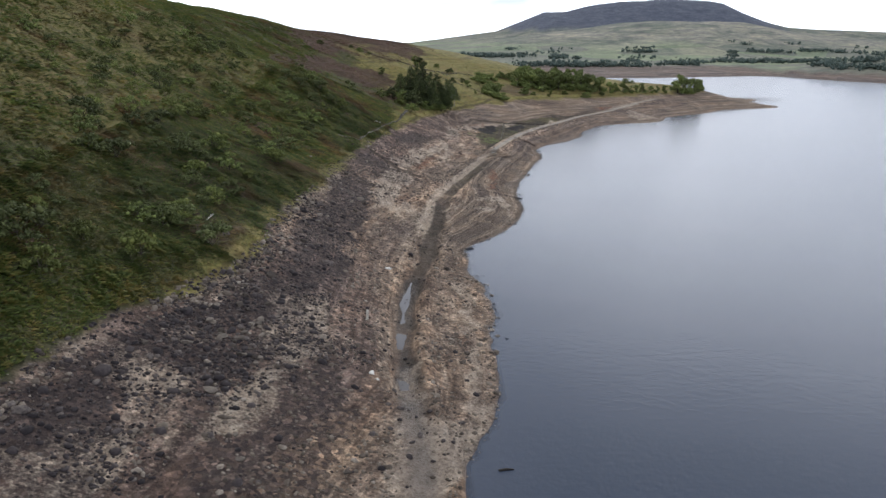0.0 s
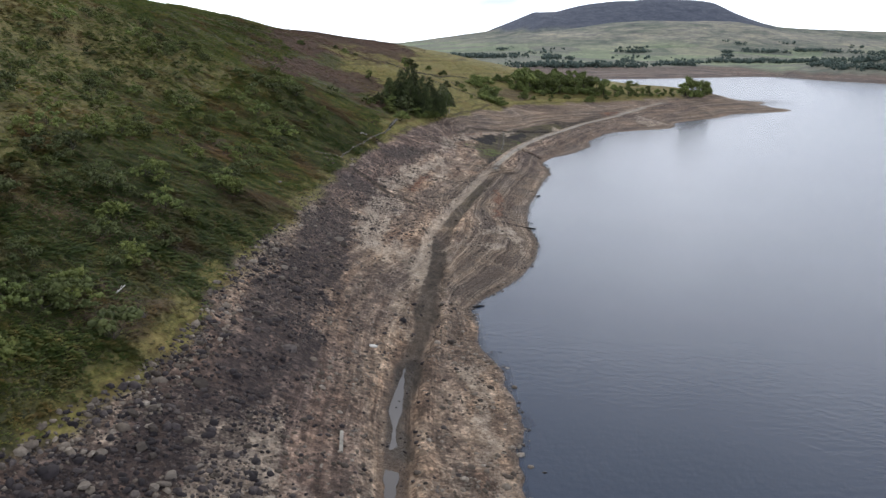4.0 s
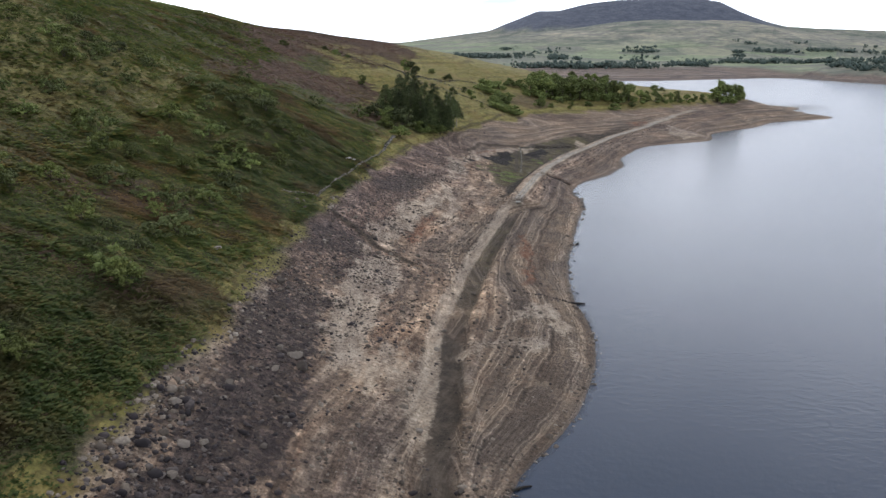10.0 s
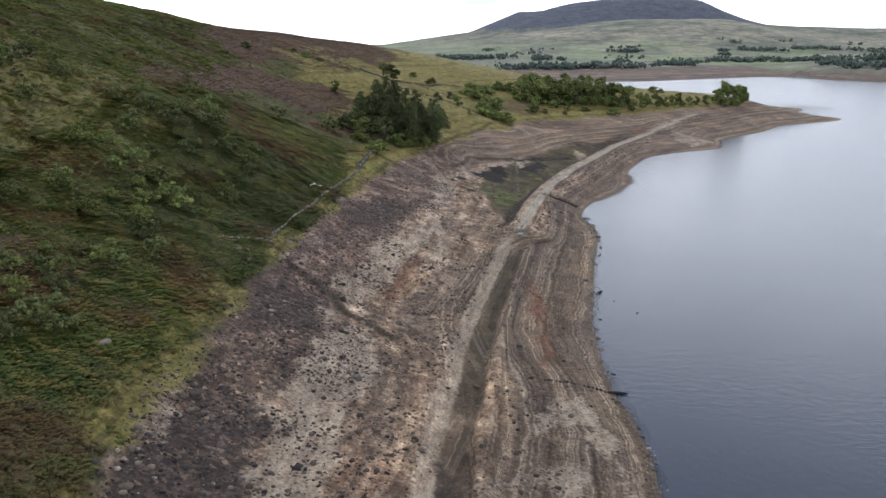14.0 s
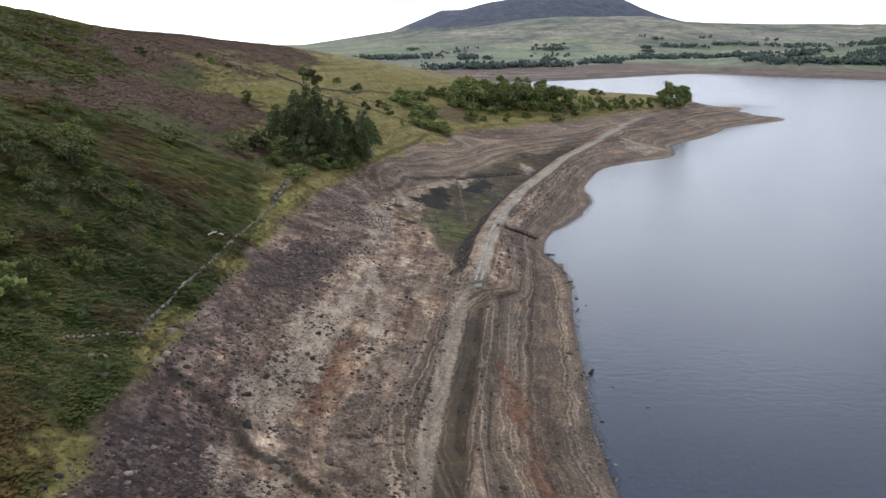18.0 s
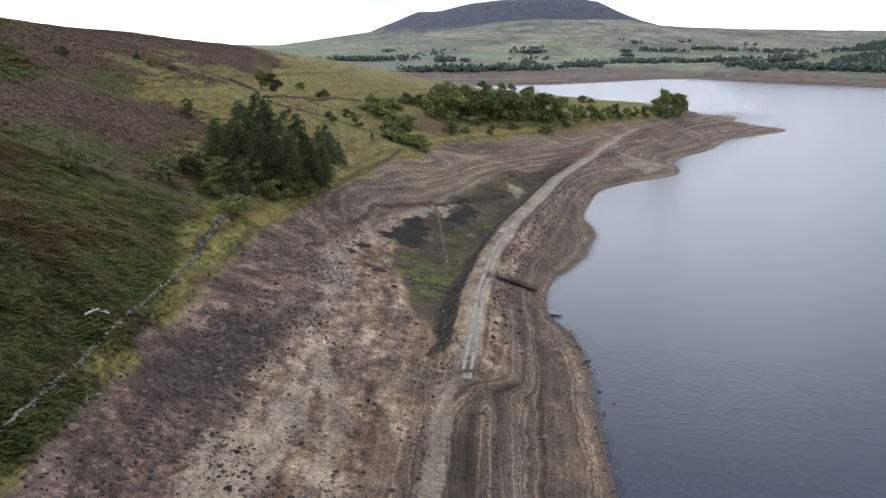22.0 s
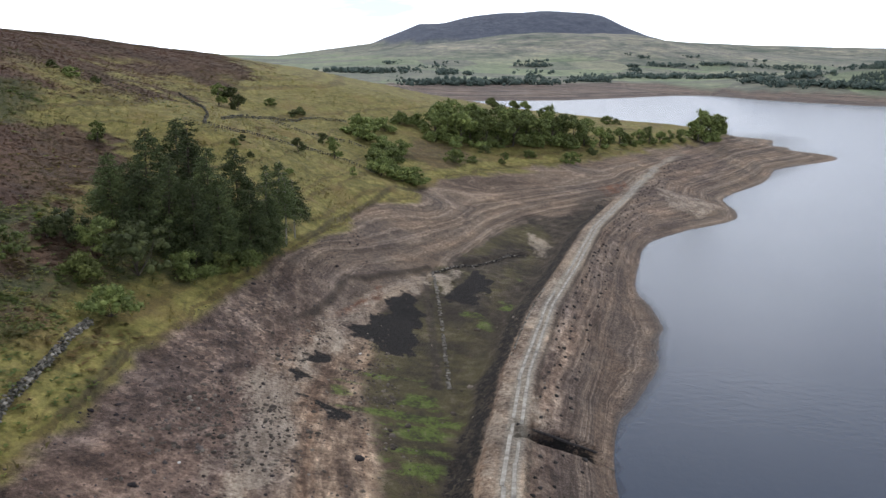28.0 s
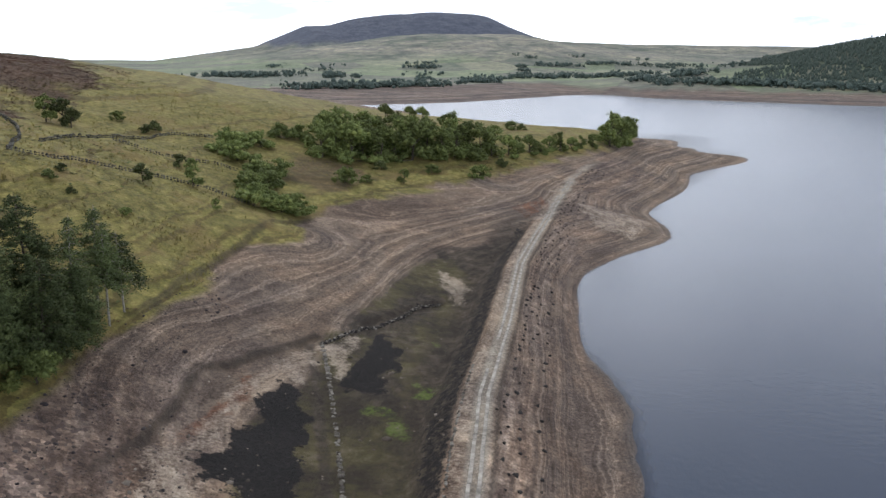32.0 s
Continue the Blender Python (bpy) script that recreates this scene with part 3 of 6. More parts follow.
DARK_SILT = ([(10, 174), (11, 180), (14, 185), (18, 186), (25, 188), (27, 190), (24, 181), (20, 172.5), (16.5, 165), (14.4, 158), (12.7, 158), (12.5, 169)], [(20.0, 361.7), (25.7, 379), (35.8, 389), (41, 394.5), (39.5, 390.5), (32, 382.5), (27, 375)], [(46.5, 399.5), (58.5, 410), (64, 415), (56, 401), (51, 389), (46, 374), (42, 374), (43, 383), (47, 392)], [(66, 438), (80, 443), (89, 444), (82, 430), (74, 414), (69, 412), (74, 424), (77, 433)], [(72.5, 440), (83, 443.5), (78.5, 422), (75.7, 427), (72, 433)], [(47.5, 400), (56.3, 412), (63.5, 417), (65, 414), (53, 403.5)], [(8, 166), (2, 172), (0.5, 182), (4, 190), (9, 192), (11, 178)], [(-12.5, 244.5), (-8.5, 241.3), (-4.5, 238.2), (-2, 234.5), (-3, 233.5), (-5.2, 236.6), (-8.8, 239.6), (-12.3, 242.8)], [(0.5, 295), (5.6, 300.5), (6.5, 290.4), (1.8, 285)])
SCARPS = ([(20, 361.7), (25.7, 378.8), (35.8, 388.9), (40.8, 394.4)], [(46.5, 399.5), (52, 404.5), (58.5, 410.4), (64, 414.5)], [(-10.8, 243.2), (-7.8, 240.6), (-4.2, 237), (-2.1, 232.2), (0.9, 230), (4, 225.6)], [(-1.5, 316), (-0.8, 321), (0.2, 328), (1.1, 335.6)], [(11.5, 371), (22, 395), (30, 416.5), (39, 436), (47, 446)])
# dark lines on the ground; the third paints the shadowed ditch beside the basin wall
SEAMS = ([(17, 356), (20, 361.7), (25.7, 378.9), (35.8, 388.7), (40.8, 394.3)], [(-11.5, 243.6), (-7.8, 240.3), (-4.3, 236.9), (-2.3, 231.9), (0.7, 229.8), (3.9, 225)],
         [(39.6, 391), (38.6, 380), (37.4, 367), (35.6, 353), (34.4, 344)], [(46.5, 398.6), (52, 403.7), (58.7, 409.6), (64, 413.5)])
SCREE_BEDS = ((1.0, [(-31, 66), (-29, 74), (-26.6, 85), (-22, 92.6), (-17.3, 101), (-15.5, 116), (-15.6, 126), (-15.2, 140), (-15.9, 152), (-15.2, 170), (-14.6, 187), (-12.5, 200), (-8, 197), (-5.8, 186), (-6, 176), (-7.4, 166), (-7.2, 154), (-7.8, 143),
                     (-7.2, 134), (-7, 124), (-8, 114), (-11.8, 98), (-15.3, 89), (-19, 81.5), (-23.7, 76), (-22, 66), (-19, 57), (-28, 54)]),
              (0.78, [(-19, 81.5), (-15.3, 89), (-10, 95.8), (-4, 92.3), (-0.5, 82), (-1.8, 70.6), (-2.9, 62), (-3, 50), (-13, 52), (-12.6, 60), (-15.2, 67.6), (-16.4, 75)]),
              (0.62, [(-13.9, 193), (-13.5, 208), (-12, 228), (-9.4, 242.5), (-4.6, 240.6), (-2.3, 233), (-2.4, 209.5), (-4.3, 200.5), (-7.2, 202), (-10.2, 196)]),
              (0.42, [(-10.9, 247), (-6.7, 268), (-2, 293.6), (3.2, 304), (7, 303), (4, 283.5), (-1.5, 265.6), (-5, 252), (-7, 245)]),
              (0.55, [(-6.7, 272.7), (-5.9, 279), (-3.3, 286.5), (-2.4, 298), (1.6, 300.5), (6.9, 297), (7.9, 289), (5.3, 284), (2.4, 279), (2, 276)]),
              (0.42, [(2.5, 330.5), (7.8, 350.8), (15.4, 370.6), (20, 375), (15.1, 352.6), (10, 331), (5.5, 318.7)]))
GREEN = ([(22.6, 345), (26, 349), (30, 349.5), (33.8, 345), (34.8, 337), (33.6, 326), (31, 311.5), (29, 308), (28.6, 318), (26.4, 324), (25, 331), (22.7, 334)], [(43, 374), (49, 381), (53, 388), (57, 392), (54, 382), (49, 372), (45, 366)])


HEATH = ([(-64, 420), (-75, 500), (-72, 600), (-38, 580), (-10, 600), (4, 545), (-2, 511), (-7, 485), (-13, 440), (-27, 432), (-36, 430), (-45, 405)],
         [(-50, 381), (-44, 398), (-33, 404), (-26, 413), (-18, 416.6), (-12.6, 413), (-9, 398), (-12, 381), (-17, 367), (-22, 363), (-31, 366), (-41, 360)],
         [(-58, 336), (-52, 356), (-51, 368), (-36, 382), (-33, 364), (-39, 349), (-46, 333), (-54, 320)], [(-14.5, 356), (-10.5, 370.5), (-4.4, 368), (-5.7, 355), (-10.7, 348)],
         [(-27, 277), (-21.5, 284.5), (-21, 278.5), (-25, 274)], [(-44.6, 206), (-39, 218), (-32, 221), (-27, 220), (-30, 211), (-36, 204), (-40, 197)], [(-30, 122), (-25, 126), (-20, 129.5), (-20, 119), (-23, 114), (-27, 114)], [(-11.3, 337.4), (-9, 340.5), (-5.4, 338.7), (-5.2, 333.5), (-8.4, 332.5)])


def heath_zone(x, y, z):
    """Beds of brown heather and dead bracken on the slope and along the ridge."""
    return np.clip(sum(k * inside(x, y, p, 2.2, 6.0, 100 + n) for n, (k, p) in enumerate(zip((1.0, 1.0, 0.8, 0.9, 0.8, 0.6, 0.6, 0.7), HEATH))), 0, 1)


def grass_share(x, y, z):
    wild = rough(x, y, 7, 4, 30)
    field = smooth(-8, 8, (y - 328) + (x + 5) * 3.2 + 40 * rough(x, y, 30, 3, 33)) * (1 - smooth(34, 40, z + 3 * wild))
    field = field * (1 - 0.7 * inside(x, y, [(44, 470), (50, 498), (62, 497), (67, 482), (58, 466)], 2.0, 3.0, 9)) * (1 - 0.92 * heath_zone(x, y, z) * smooth(-0.42, -0.12, rough(x, y, 22, 3, 38)))
    # darker bracken replaces grass below the conifer clump, to paint in its shade
    field = field * (1 - 0.85 * inside(x, y, [(-9, 346), (-2, 352), (7, 359), (13, 367), (18, 379), (16, 388), (4, 374), (-9, 364)], 1.5, 3.0, 14))
    verge = smooth(11.8, 10.4, z) * smooth(-0.1, 0.25, wild + 0.05 + 0.9 * smooth(285, 320, y))
    upper = 0.6 * smooth(19, 30, z + 9 * rough(x, y, 26, 3, 48)) * (1 - smooth(285, 330, y))
    return np.clip(field + 0.9 * verge + upper, 0, 1)


def heather_share(x, y, z):
    fern = inside(x, y, [(44, 470), (50, 498), (62, 497), (67, 482), (58, 466)], 2.0, 3.0, 9)
    return np.clip(heath_zone(x, y, z) + 0.7 * fern + 0.8 * smooth(0.20, 0.40, rough(x, y, 14, 3, 36)) * smooth(10.5, 13, z), 0, 1)


def ground():
    xs, ys = spread(-34, 100, 0.55, -1900, 3700, 1.045), spread(56, 450, 0.6, -500, 4700, 1.033)
    gx, gy = np.meshgrid(xs, ys)
    gz = height(gx, gy)
    nx, ny = len(xs), len(ys)
    me = bpy.data.meshes.new("ground")
    idx = np.arange(nx * ny).reshape(ny, nx)
    faces = np.stack([idx[:-1, :-1], idx[:-1, 1:], idx[1:, 1:], idx[1:, :-1]], -1).reshape(-1, 4)
    me.vertices.add(nx * ny)
    me.vertices.foreach_set("co", np.stack([gx, gy, gz], -1).astype(np.float32).ravel())
    me.loops.add(faces.size)
    me.loops.foreach_set("vertex_index", faces.astype(np.int32).ravel())
    me.polygons.add(len(faces))
    me.polygons.foreach_set("loop_start", np.arange(0, faces.size, 4, dtype=np.int32))
    me.update(calc_edges=True)
    me.polygons.foreach_set("use_smooth", np.ones(len(faces), bool))
    near = near_share(gx, gy)
    d, along = from_line(gx, gy, TRACK)
    w, run = from_line(gx, gy, SUNK_WAY)
    wild = rough(gx, gy, 7, 4, 30)
    full_at = np.where(near > 0.5, FULL, 8.5)
    masks = {"veg": smooth(-0.25, 0.35, gz - full_at + 0.9 * wild)}
    broad = rough(gx, gy, 13, 3, 31)
    heaps = sum(k * inside(gx, gy, p, 1.2, 3.0, 50 + n) for n, (k, p) in enumerate(SCREE_BEDS))
    masks["scree"] = near * np.clip(heaps + 0.45 * smooth(5.4, 7.2, gz + 1.8 * wild + 2.6 * broad) * (1 - smooth(205, 260, gy)) * smooth(-0.1, 0.3, broad), 0, 1)
    masks["dusk"] = 0.45 * smooth(1.5, 3, d) * (1 - smooth(14, 22, d)) * smooth(285, 300, gy) * near + (1 - 0.4 * smooth(330, 365, gy)) * near * smooth(4.2, 6.6, gz + 1.6 * broad) * smooth(180, 230, gy) * (1 - 0.75 * smooth(375, 405, gy - 0.4 * gx + 16)) + 0.95 * near * smooth(1.8, 3.6, gz + 0.8 * broad) * (1 - smooth(115, 160, gy))
    wander = 0.55 * tangled(run, 0 * run, 13, 5)
    way = smooth(0.45, -0.25, np.abs(w + 0.45 + 0.35 * wild + wander) - 1.45 - 0.6 * tangled(run, 0 * run, 8, 6)) * smooth(5, 12, run)
    verge_sand = smooth(0.5, 1.2, w + wander + 0.3 * wild) * (1 - smooth(2.6, 3.6, w + 0.5 * wild)) * smooth(-1, 3, run + 2) * (1 - smooth(115, 135, run))
    shoulder = smooth(0.45, 0.75, -d) * (1 - smooth(1.7, 2.2, -d + 0.4 * wild)) * smooth(2, 8, along) * (1 - smooth(225, 250, along))
    sand = sum(inside(gx, gy, p, 0.9, 2.0, k) for k, p in enumerate(SAND))
    streak = smooth(0.05, 0.45, rough(gx * 1.6, gy * 0.28, 4, 3, 32)) * smooth(2.6, 3.6, gz) * (1 - smooth(6.0, 7.4, gz)) * smooth(150, 190, gy) * (1 - smooth(330, 345, gy))
    masks["pale"] = near * np.clip(1.0 * verge_sand + 0.6 * shoulder + 0.9 * inside(gx, gy, [(3, 78), (6, 80), (11, 81), (13, 84), (10, 72), (7, 62), (3, 62)], 0.8, 1.5, 8) + 0.8 * streak + 0.95 * sand * (0.65 + 0.35 * smooth(-0.15, 0.25, rough(gx * 1.3 + gy * 0.35, gy * 0.25 - gx * 0.3, 2.2, 3, 78))) + 0.5 * smooth(0.2, 0.5, broad + 0.1) * (1 - smooth(120, 150, gy)) * smooth(2, 4, gz), 0, 1)
    spill = 0.5 * (1 - smooth(165, 215, gy)) * smooth(-0.1, 0.3, rough(gx * 1.3 + 0.1 * gy, gy * 0.22, 4, 3, 83)) * (1 - 0.8 * np.clip(heaps, 0, 1)) * smooth(0.4, 1.0, gz) * (1 - 0.7 * way)
    masks["pale"] = np.clip(masks["pale"] + near * spill, 0, 1)
    masks["rust"] = (0.55 + 0.45 * smooth(-0.2, 0.2, rough(gx * 1.4 + gy * 0.3, gy * 0.3 - gx * 0.3, 2.0, 3, 79))) * np.clip(sum(inside(gx, gy, p, 0.8, 1.6, 20 + k) for k, p in enumerate(RUST)) * 1.1, 0, 1)
    basin = smooth(0, 3, -d) * (1 - smooth(30, 36, -d)) * smooth(14, 30, along) * (1 - smooth(185, 215, along)) * (1 - smooth(2.6, 3.4, gz + 0.4 * wild))
    masks["olive"] = np.clip(basin + 0.62 * way * (1 - smooth(70, 110, run)), 0, 1)
    ditch = smooth(1.9, 2.6, -d + 0.35 * wild) * (1 - smooth(4.5, 6.0, -d + 1.2 * wild) * (1 - smooth(45, 90, along)) - smooth(6.0, 13.0, -d + 2 * wild) * smooth(45, 90, along)) * smooth(3, 12, along) * (1 - smooth(170, 215, along))
    kerb = smooth(0.55, 0.2, np.abs(d - 2.1 + 0.2 * wild)) * smooth(4, 10, along) * (1 - smooth(215, 245, along))
    masks["mud"] = np.clip(0.75 * kerb + way * (0.22 + 0.4 * smooth(-0.1, 0.3, wild) + 0.3 * smooth(60, 100, run)) + 0.3 * smooth(2.4, 1.2, np.abs(w - 0.3 + wander)) * smooth(95, 120, run) * (1 - smooth(166, 180, run)) + 0.95 * ditch + sum((0.4, 0.25, 0.85, 0.7, 0.9, 0.9, 0.45, 0.8, 0.55)[k] * inside(gx, gy, p, 1.5, 3.5, 70 + k) for k, p in enumerate(DARK_SILT)) + sum(k * smooth(0.95, 0.35, np.abs(from_line(gx, gy, p)[0] + 0.5 * wild)) for k, p in zip((0.62, 0.95, 0.8, 0.8), SEAMS)), 0, 1)
    masks["slime"] = np.clip(sum(inside(gx, gy, p, 1.2, 3.0, 40 + k) for k, p in enumerate(GREEN)) * smooth(-0.35, 0.05, wild + broad) * smooth(-0.25, 0.15, rough(gx * 0.5, gy * 1.7, 3, 3, 77)) + 0.2 * basin * smooth(0.05, 0.35, broad), 0, 1)
    masks["peat_and_shade"] = np.clip(sum(inside(gx, gy, p, 0.9, 2.6, 60 + k) for k, p in enumerate(PEAT))
                            + 0.62 * ditch * (1 - smooth(4.3, 6.0, -d + wild)), 0, 1)
    # the outfall cut takes the near-black tone as painted trench shade
    cut_line, cut_run = from_line(gx, gy, OUTFALL)
    masks["peat_and_shade"] = np.maximum(masks["peat_and_shade"], smooth(1.9, 1.5, np.abs(cut_line)) * smooth(1.5, 2.2, cut_run) * (1 - smooth(9, 10.5, cut_run)))
    masks["calm"] = np.clip(way + basin, 0, 1)
    masks["track"] = (0.6 * smooth(1.35, 0.95, np.abs(d - 0.55)) + 0.4 * smooth(0.5, 0.25, np.abs(np.abs(d - 0.55) - 0.5))) * smooth(-2, 4, along) * (1 - smooth(255, 285, along)) * (along > 0.1) * 0.95
    masks["wet"] = np.clip(smooth(0.10, -0.02, gz) + smooth(1.6, 0.9, np.abs(w)) * smooth(150, 165, run) * 0.5 + 0.35 * inside(gx, gy, [(3, 94), (5.3, 95), (6.6, 79), (11, 79.5), (13, 82), (10, 72), (7, 60), (4, 60)], 0.6, 1.0, 7), 0, 1)
    inland = near * smooth(9, 11, gz)
    masks["grass"] = grass_share(gx, gy, gz) * near
    masks["heather"] = heather_share(gx, gy, gz) * near
    masks["stony"] = near * np.clip(masks["scree"] + (1 - smooth(125, 165, gy)) + 0.35 - 0.15 * smooth(200, 240, gy), 0, 1) * (1 - masks["veg"]) * (1 - 0.9 * masks["calm"]) * (1 - 0.8 * np.clip(sand, 0, 1))
    low = 1 - smooth(2.0, 3.2, gz + 0.6 * broad)
    masks["lined"] = np.clip(0.12 + 0.88 * low * smooth(140, 180, gy) + 0.3 * (gy < 180) + 0.8 * smooth(345, 385, gy), 0, 1) * (1 - 0.15 * smooth(0, 3, d) * smooth(285, 300, gy) * (1 - smooth(10, 14, d)))
    masks["scarp"] = np.clip(sum(smooth(0.75, 0.25, np.abs(from_line(gx, gy, p)[0] - 0.35 + 0.4 * wild)) for p in SCARPS), 0, 1) * smooth(-0.25, 0.15, broad) * 0.8
    masks["north"] = near * smooth(345, 390, gy)
    masks["level"] = height(gx, gy, False) - 0.13 * from_line(gx, gy, WATERLINE)[0] * smooth(60, 30, np.abs(from_line(gx, gy, WATERLINE)[0]))
    masks["shore_run"] = gy + 0.5 * gx
    masks["plantation"] = (1 - near) * np.exp(-(((gx - 1090) / 330) ** 2) - ((gy - 1300) / 200) ** 2) * smooth(10, 16, gz)
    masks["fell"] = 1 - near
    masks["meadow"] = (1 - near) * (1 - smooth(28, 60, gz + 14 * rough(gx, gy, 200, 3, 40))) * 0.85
    masks["hazed_crag"] = (1 - near) * smooth(84, 100, gz + 10 * rough(gx, gy, 130, 4, 41)) * smooth(3150, 3350, gy) * (1 - smooth(1480, 1560, gx))
    for name, value in masks.items():
        a = me.attributes.new(name, "FLOAT", "POINT")
        a.data.foreach_set("value", np.asarray(value, np.float32).ravel())
    me.materials.append(GROUND)
    return tagged(new("ground", me), "bare stony lake bed rising to a bracken hillside", "ground", kind="structure")


ground()


def water():
    xs, ys = spread(4, 136, 1.2, -400, 3700, 1.25), spread(58, 480, 1.4, -500, 1400, 1.25)
    gx, gy = np.meshgrid(xs, ys)
    nx, ny = len(xs), len(ys)
    bm_index = np.arange(nx * ny).reshape(ny, nx)
    faces = np.stack([bm_index[:-1, :-1], bm_index[:-1, 1:], bm_index[1:, 1:], bm_index[1:, :-1]], -1).reshape(-1, 4)
    me = bpy.data.meshes.new("water")
    me.from_pydata(np.stack([gx, gy, 0 * gx], -1).reshape(-1, 3).tolist(), [], faces.tolist())
    a = me.attributes.new("shallow", "FLOAT", "POINT")
    a.data.foreach_set("value", (0.4 * smooth(-0.07, 0.0, height(gx, gy)) * (gy < 700)).astype(np.float32).ravel())
    me.materials.append(WATER)
    return tagged(new("water", me), "calm grey-blue reservoir water", "water", kind="structure")


water()


# ---- building blocks for things ----
def mesh_of(name, verts, faces, material, smooth_faces=False):
    """verts: n x 3; faces: n x 3 or n x 4 indices."""
    verts, faces = np.asarray(verts, np.float32), np.asarray(faces, np.int32)
    me = bpy.data.meshes.new(name)
    me.vertices.add(len(verts))
    me.vertices.foreach_set("co", verts.ravel())
    me.loops.add(faces.size)
    me.loops.foreach_set("vertex_index", faces.ravel())
    me.polygons.add(len(faces))
    me.polygons.foreach_set("loop_start", np.arange(0, faces.size, faces.shape[1], dtype=np.int32))
    me.update(calc_edges=True)
    if smooth_faces:
        me.polygons.foreach_set("use_smooth", np.ones(len(faces), bool))
    me.materials.append(material)
    return me


def child(ob, parent):
    ob.parent = parent
    return ob


def ico():
    g = (1 + 5**0.5) / 2
    v = np.array([(-1, g, 0), (1, g, 0), (-1, -g, 0), (1, -g, 0), (0, -1, g), (0, 1, g), (0, -1, -g), (0, 1, -g), (g, 0, -1), (g, 0, 1), (-g, 0, -1), (-g, 0, 1)], float)
    f = [(0, 11, 5), (0, 5, 1), (0, 1, 7), (0, 7, 10), (0, 10, 11), (1, 5, 9), (5, 11, 4), (11, 10, 2), (10, 7, 6), (7, 1, 8),
         (3, 9, 4), (3, 4, 2), (3, 2, 6), (3, 6, 8), (3, 8, 9), (4, 9, 5), (2, 4, 11), (6, 2, 10), (8, 6, 7), (9, 8, 1)]
    return v / np.linalg.norm(v[0]), np.array(f)


ICO_V, ICO_F = ico()


def turns(n, rng):
    """n random turns as 3 x 3 matrices."""
    q = rng.normal(size=(n, 4))
    q /= np.linalg.norm(q, axis=1)[:, None]
    w, x, y, z = q.T
    return np.stack([1 - 2 * (y * y + z * z), 2 * (x * y - z * w), 2 * (x * z + y * w), 2 * (x * y + z * w), 1 - 2 * (x * x + z * z), 2 * (y * z - x * w),
                     2 * (x * z - y * w), 2 * (y * z + x * w), 1 - 2 * (x * x + y * y)], -1).reshape(n, 3, 3)


def stone_cloud(places, sizes, rng, flat=0.68):
    """Vertices and faces of many angular stones, sunk a little into the ground."""
    n = len(places)
    v = ICO_V[None] * (1 + rng.uniform(-0.28, 0.28, (n, 12, 1)))
    v = np.clip(v, -0.72, 0.72) * rng.uniform(0.55, 1.5, (n, 1, 3))
    v = np.einsum("nij,nkj->nki", turns(n, rng), v)
    v[..., 2] *= flat
    v = v * sizes[:, None, None] + places[:, None]
    f = ICO_F[None] + 12 * np.arange(n)[:, None, None]
    return v.reshape(-1, 3), f.reshape(-1, 3)


def scatter(n, box, rng, keep):
    """Points of the ground in a box (x0, y0, x1, y1), kept by chance keep(x, y, z)."""
    x, y = rng.uniform(box[0], box[2], n), rng.uniform(box[1], box[3], n)
    z = height(x, y)
    ok = rng.uniform(size=n) < keep(x, y, z)
    return np.stack([x, y, z], -1)[ok]


# ---- materials of things ----
def varied(name, stops, rough_value=0.9, scale=3.0, bump=0.5, size=0.05, island=True, by_object=False):
    """A material whose colour differs from piece to piece and over each piece."""
    m, nodes, links, bsdf = shader(name, rough_value)
    geo = nodes.new("ShaderNodeNewGeometry")
    grain = noise_node(nodes, links, geo.outputs["Position"], scale, 5, 0.65)
    value = grain
    if by_object:
        value = sums(nodes, links, "ADD", sums(nodes, links, "MULTIPLY", grain, 0.5), sums(nodes, links, "MULTIPLY", nodes.new("ShaderNodeObjectInfo").outputs["Random"], 0.5))
    elif island:
        value = sums(nodes, links, "ADD", sums(nodes, links, "MULTIPLY", grain, 0.5), sums(nodes, links, "MULTIPLY", geo.outputs["Random Per Island"], 0.5))
    links.new(ramp(nodes, links, value, stops), bsdf.inputs["Base Color"])
    bumped(nodes, links, bsdf, grain, bump, size)
    return m


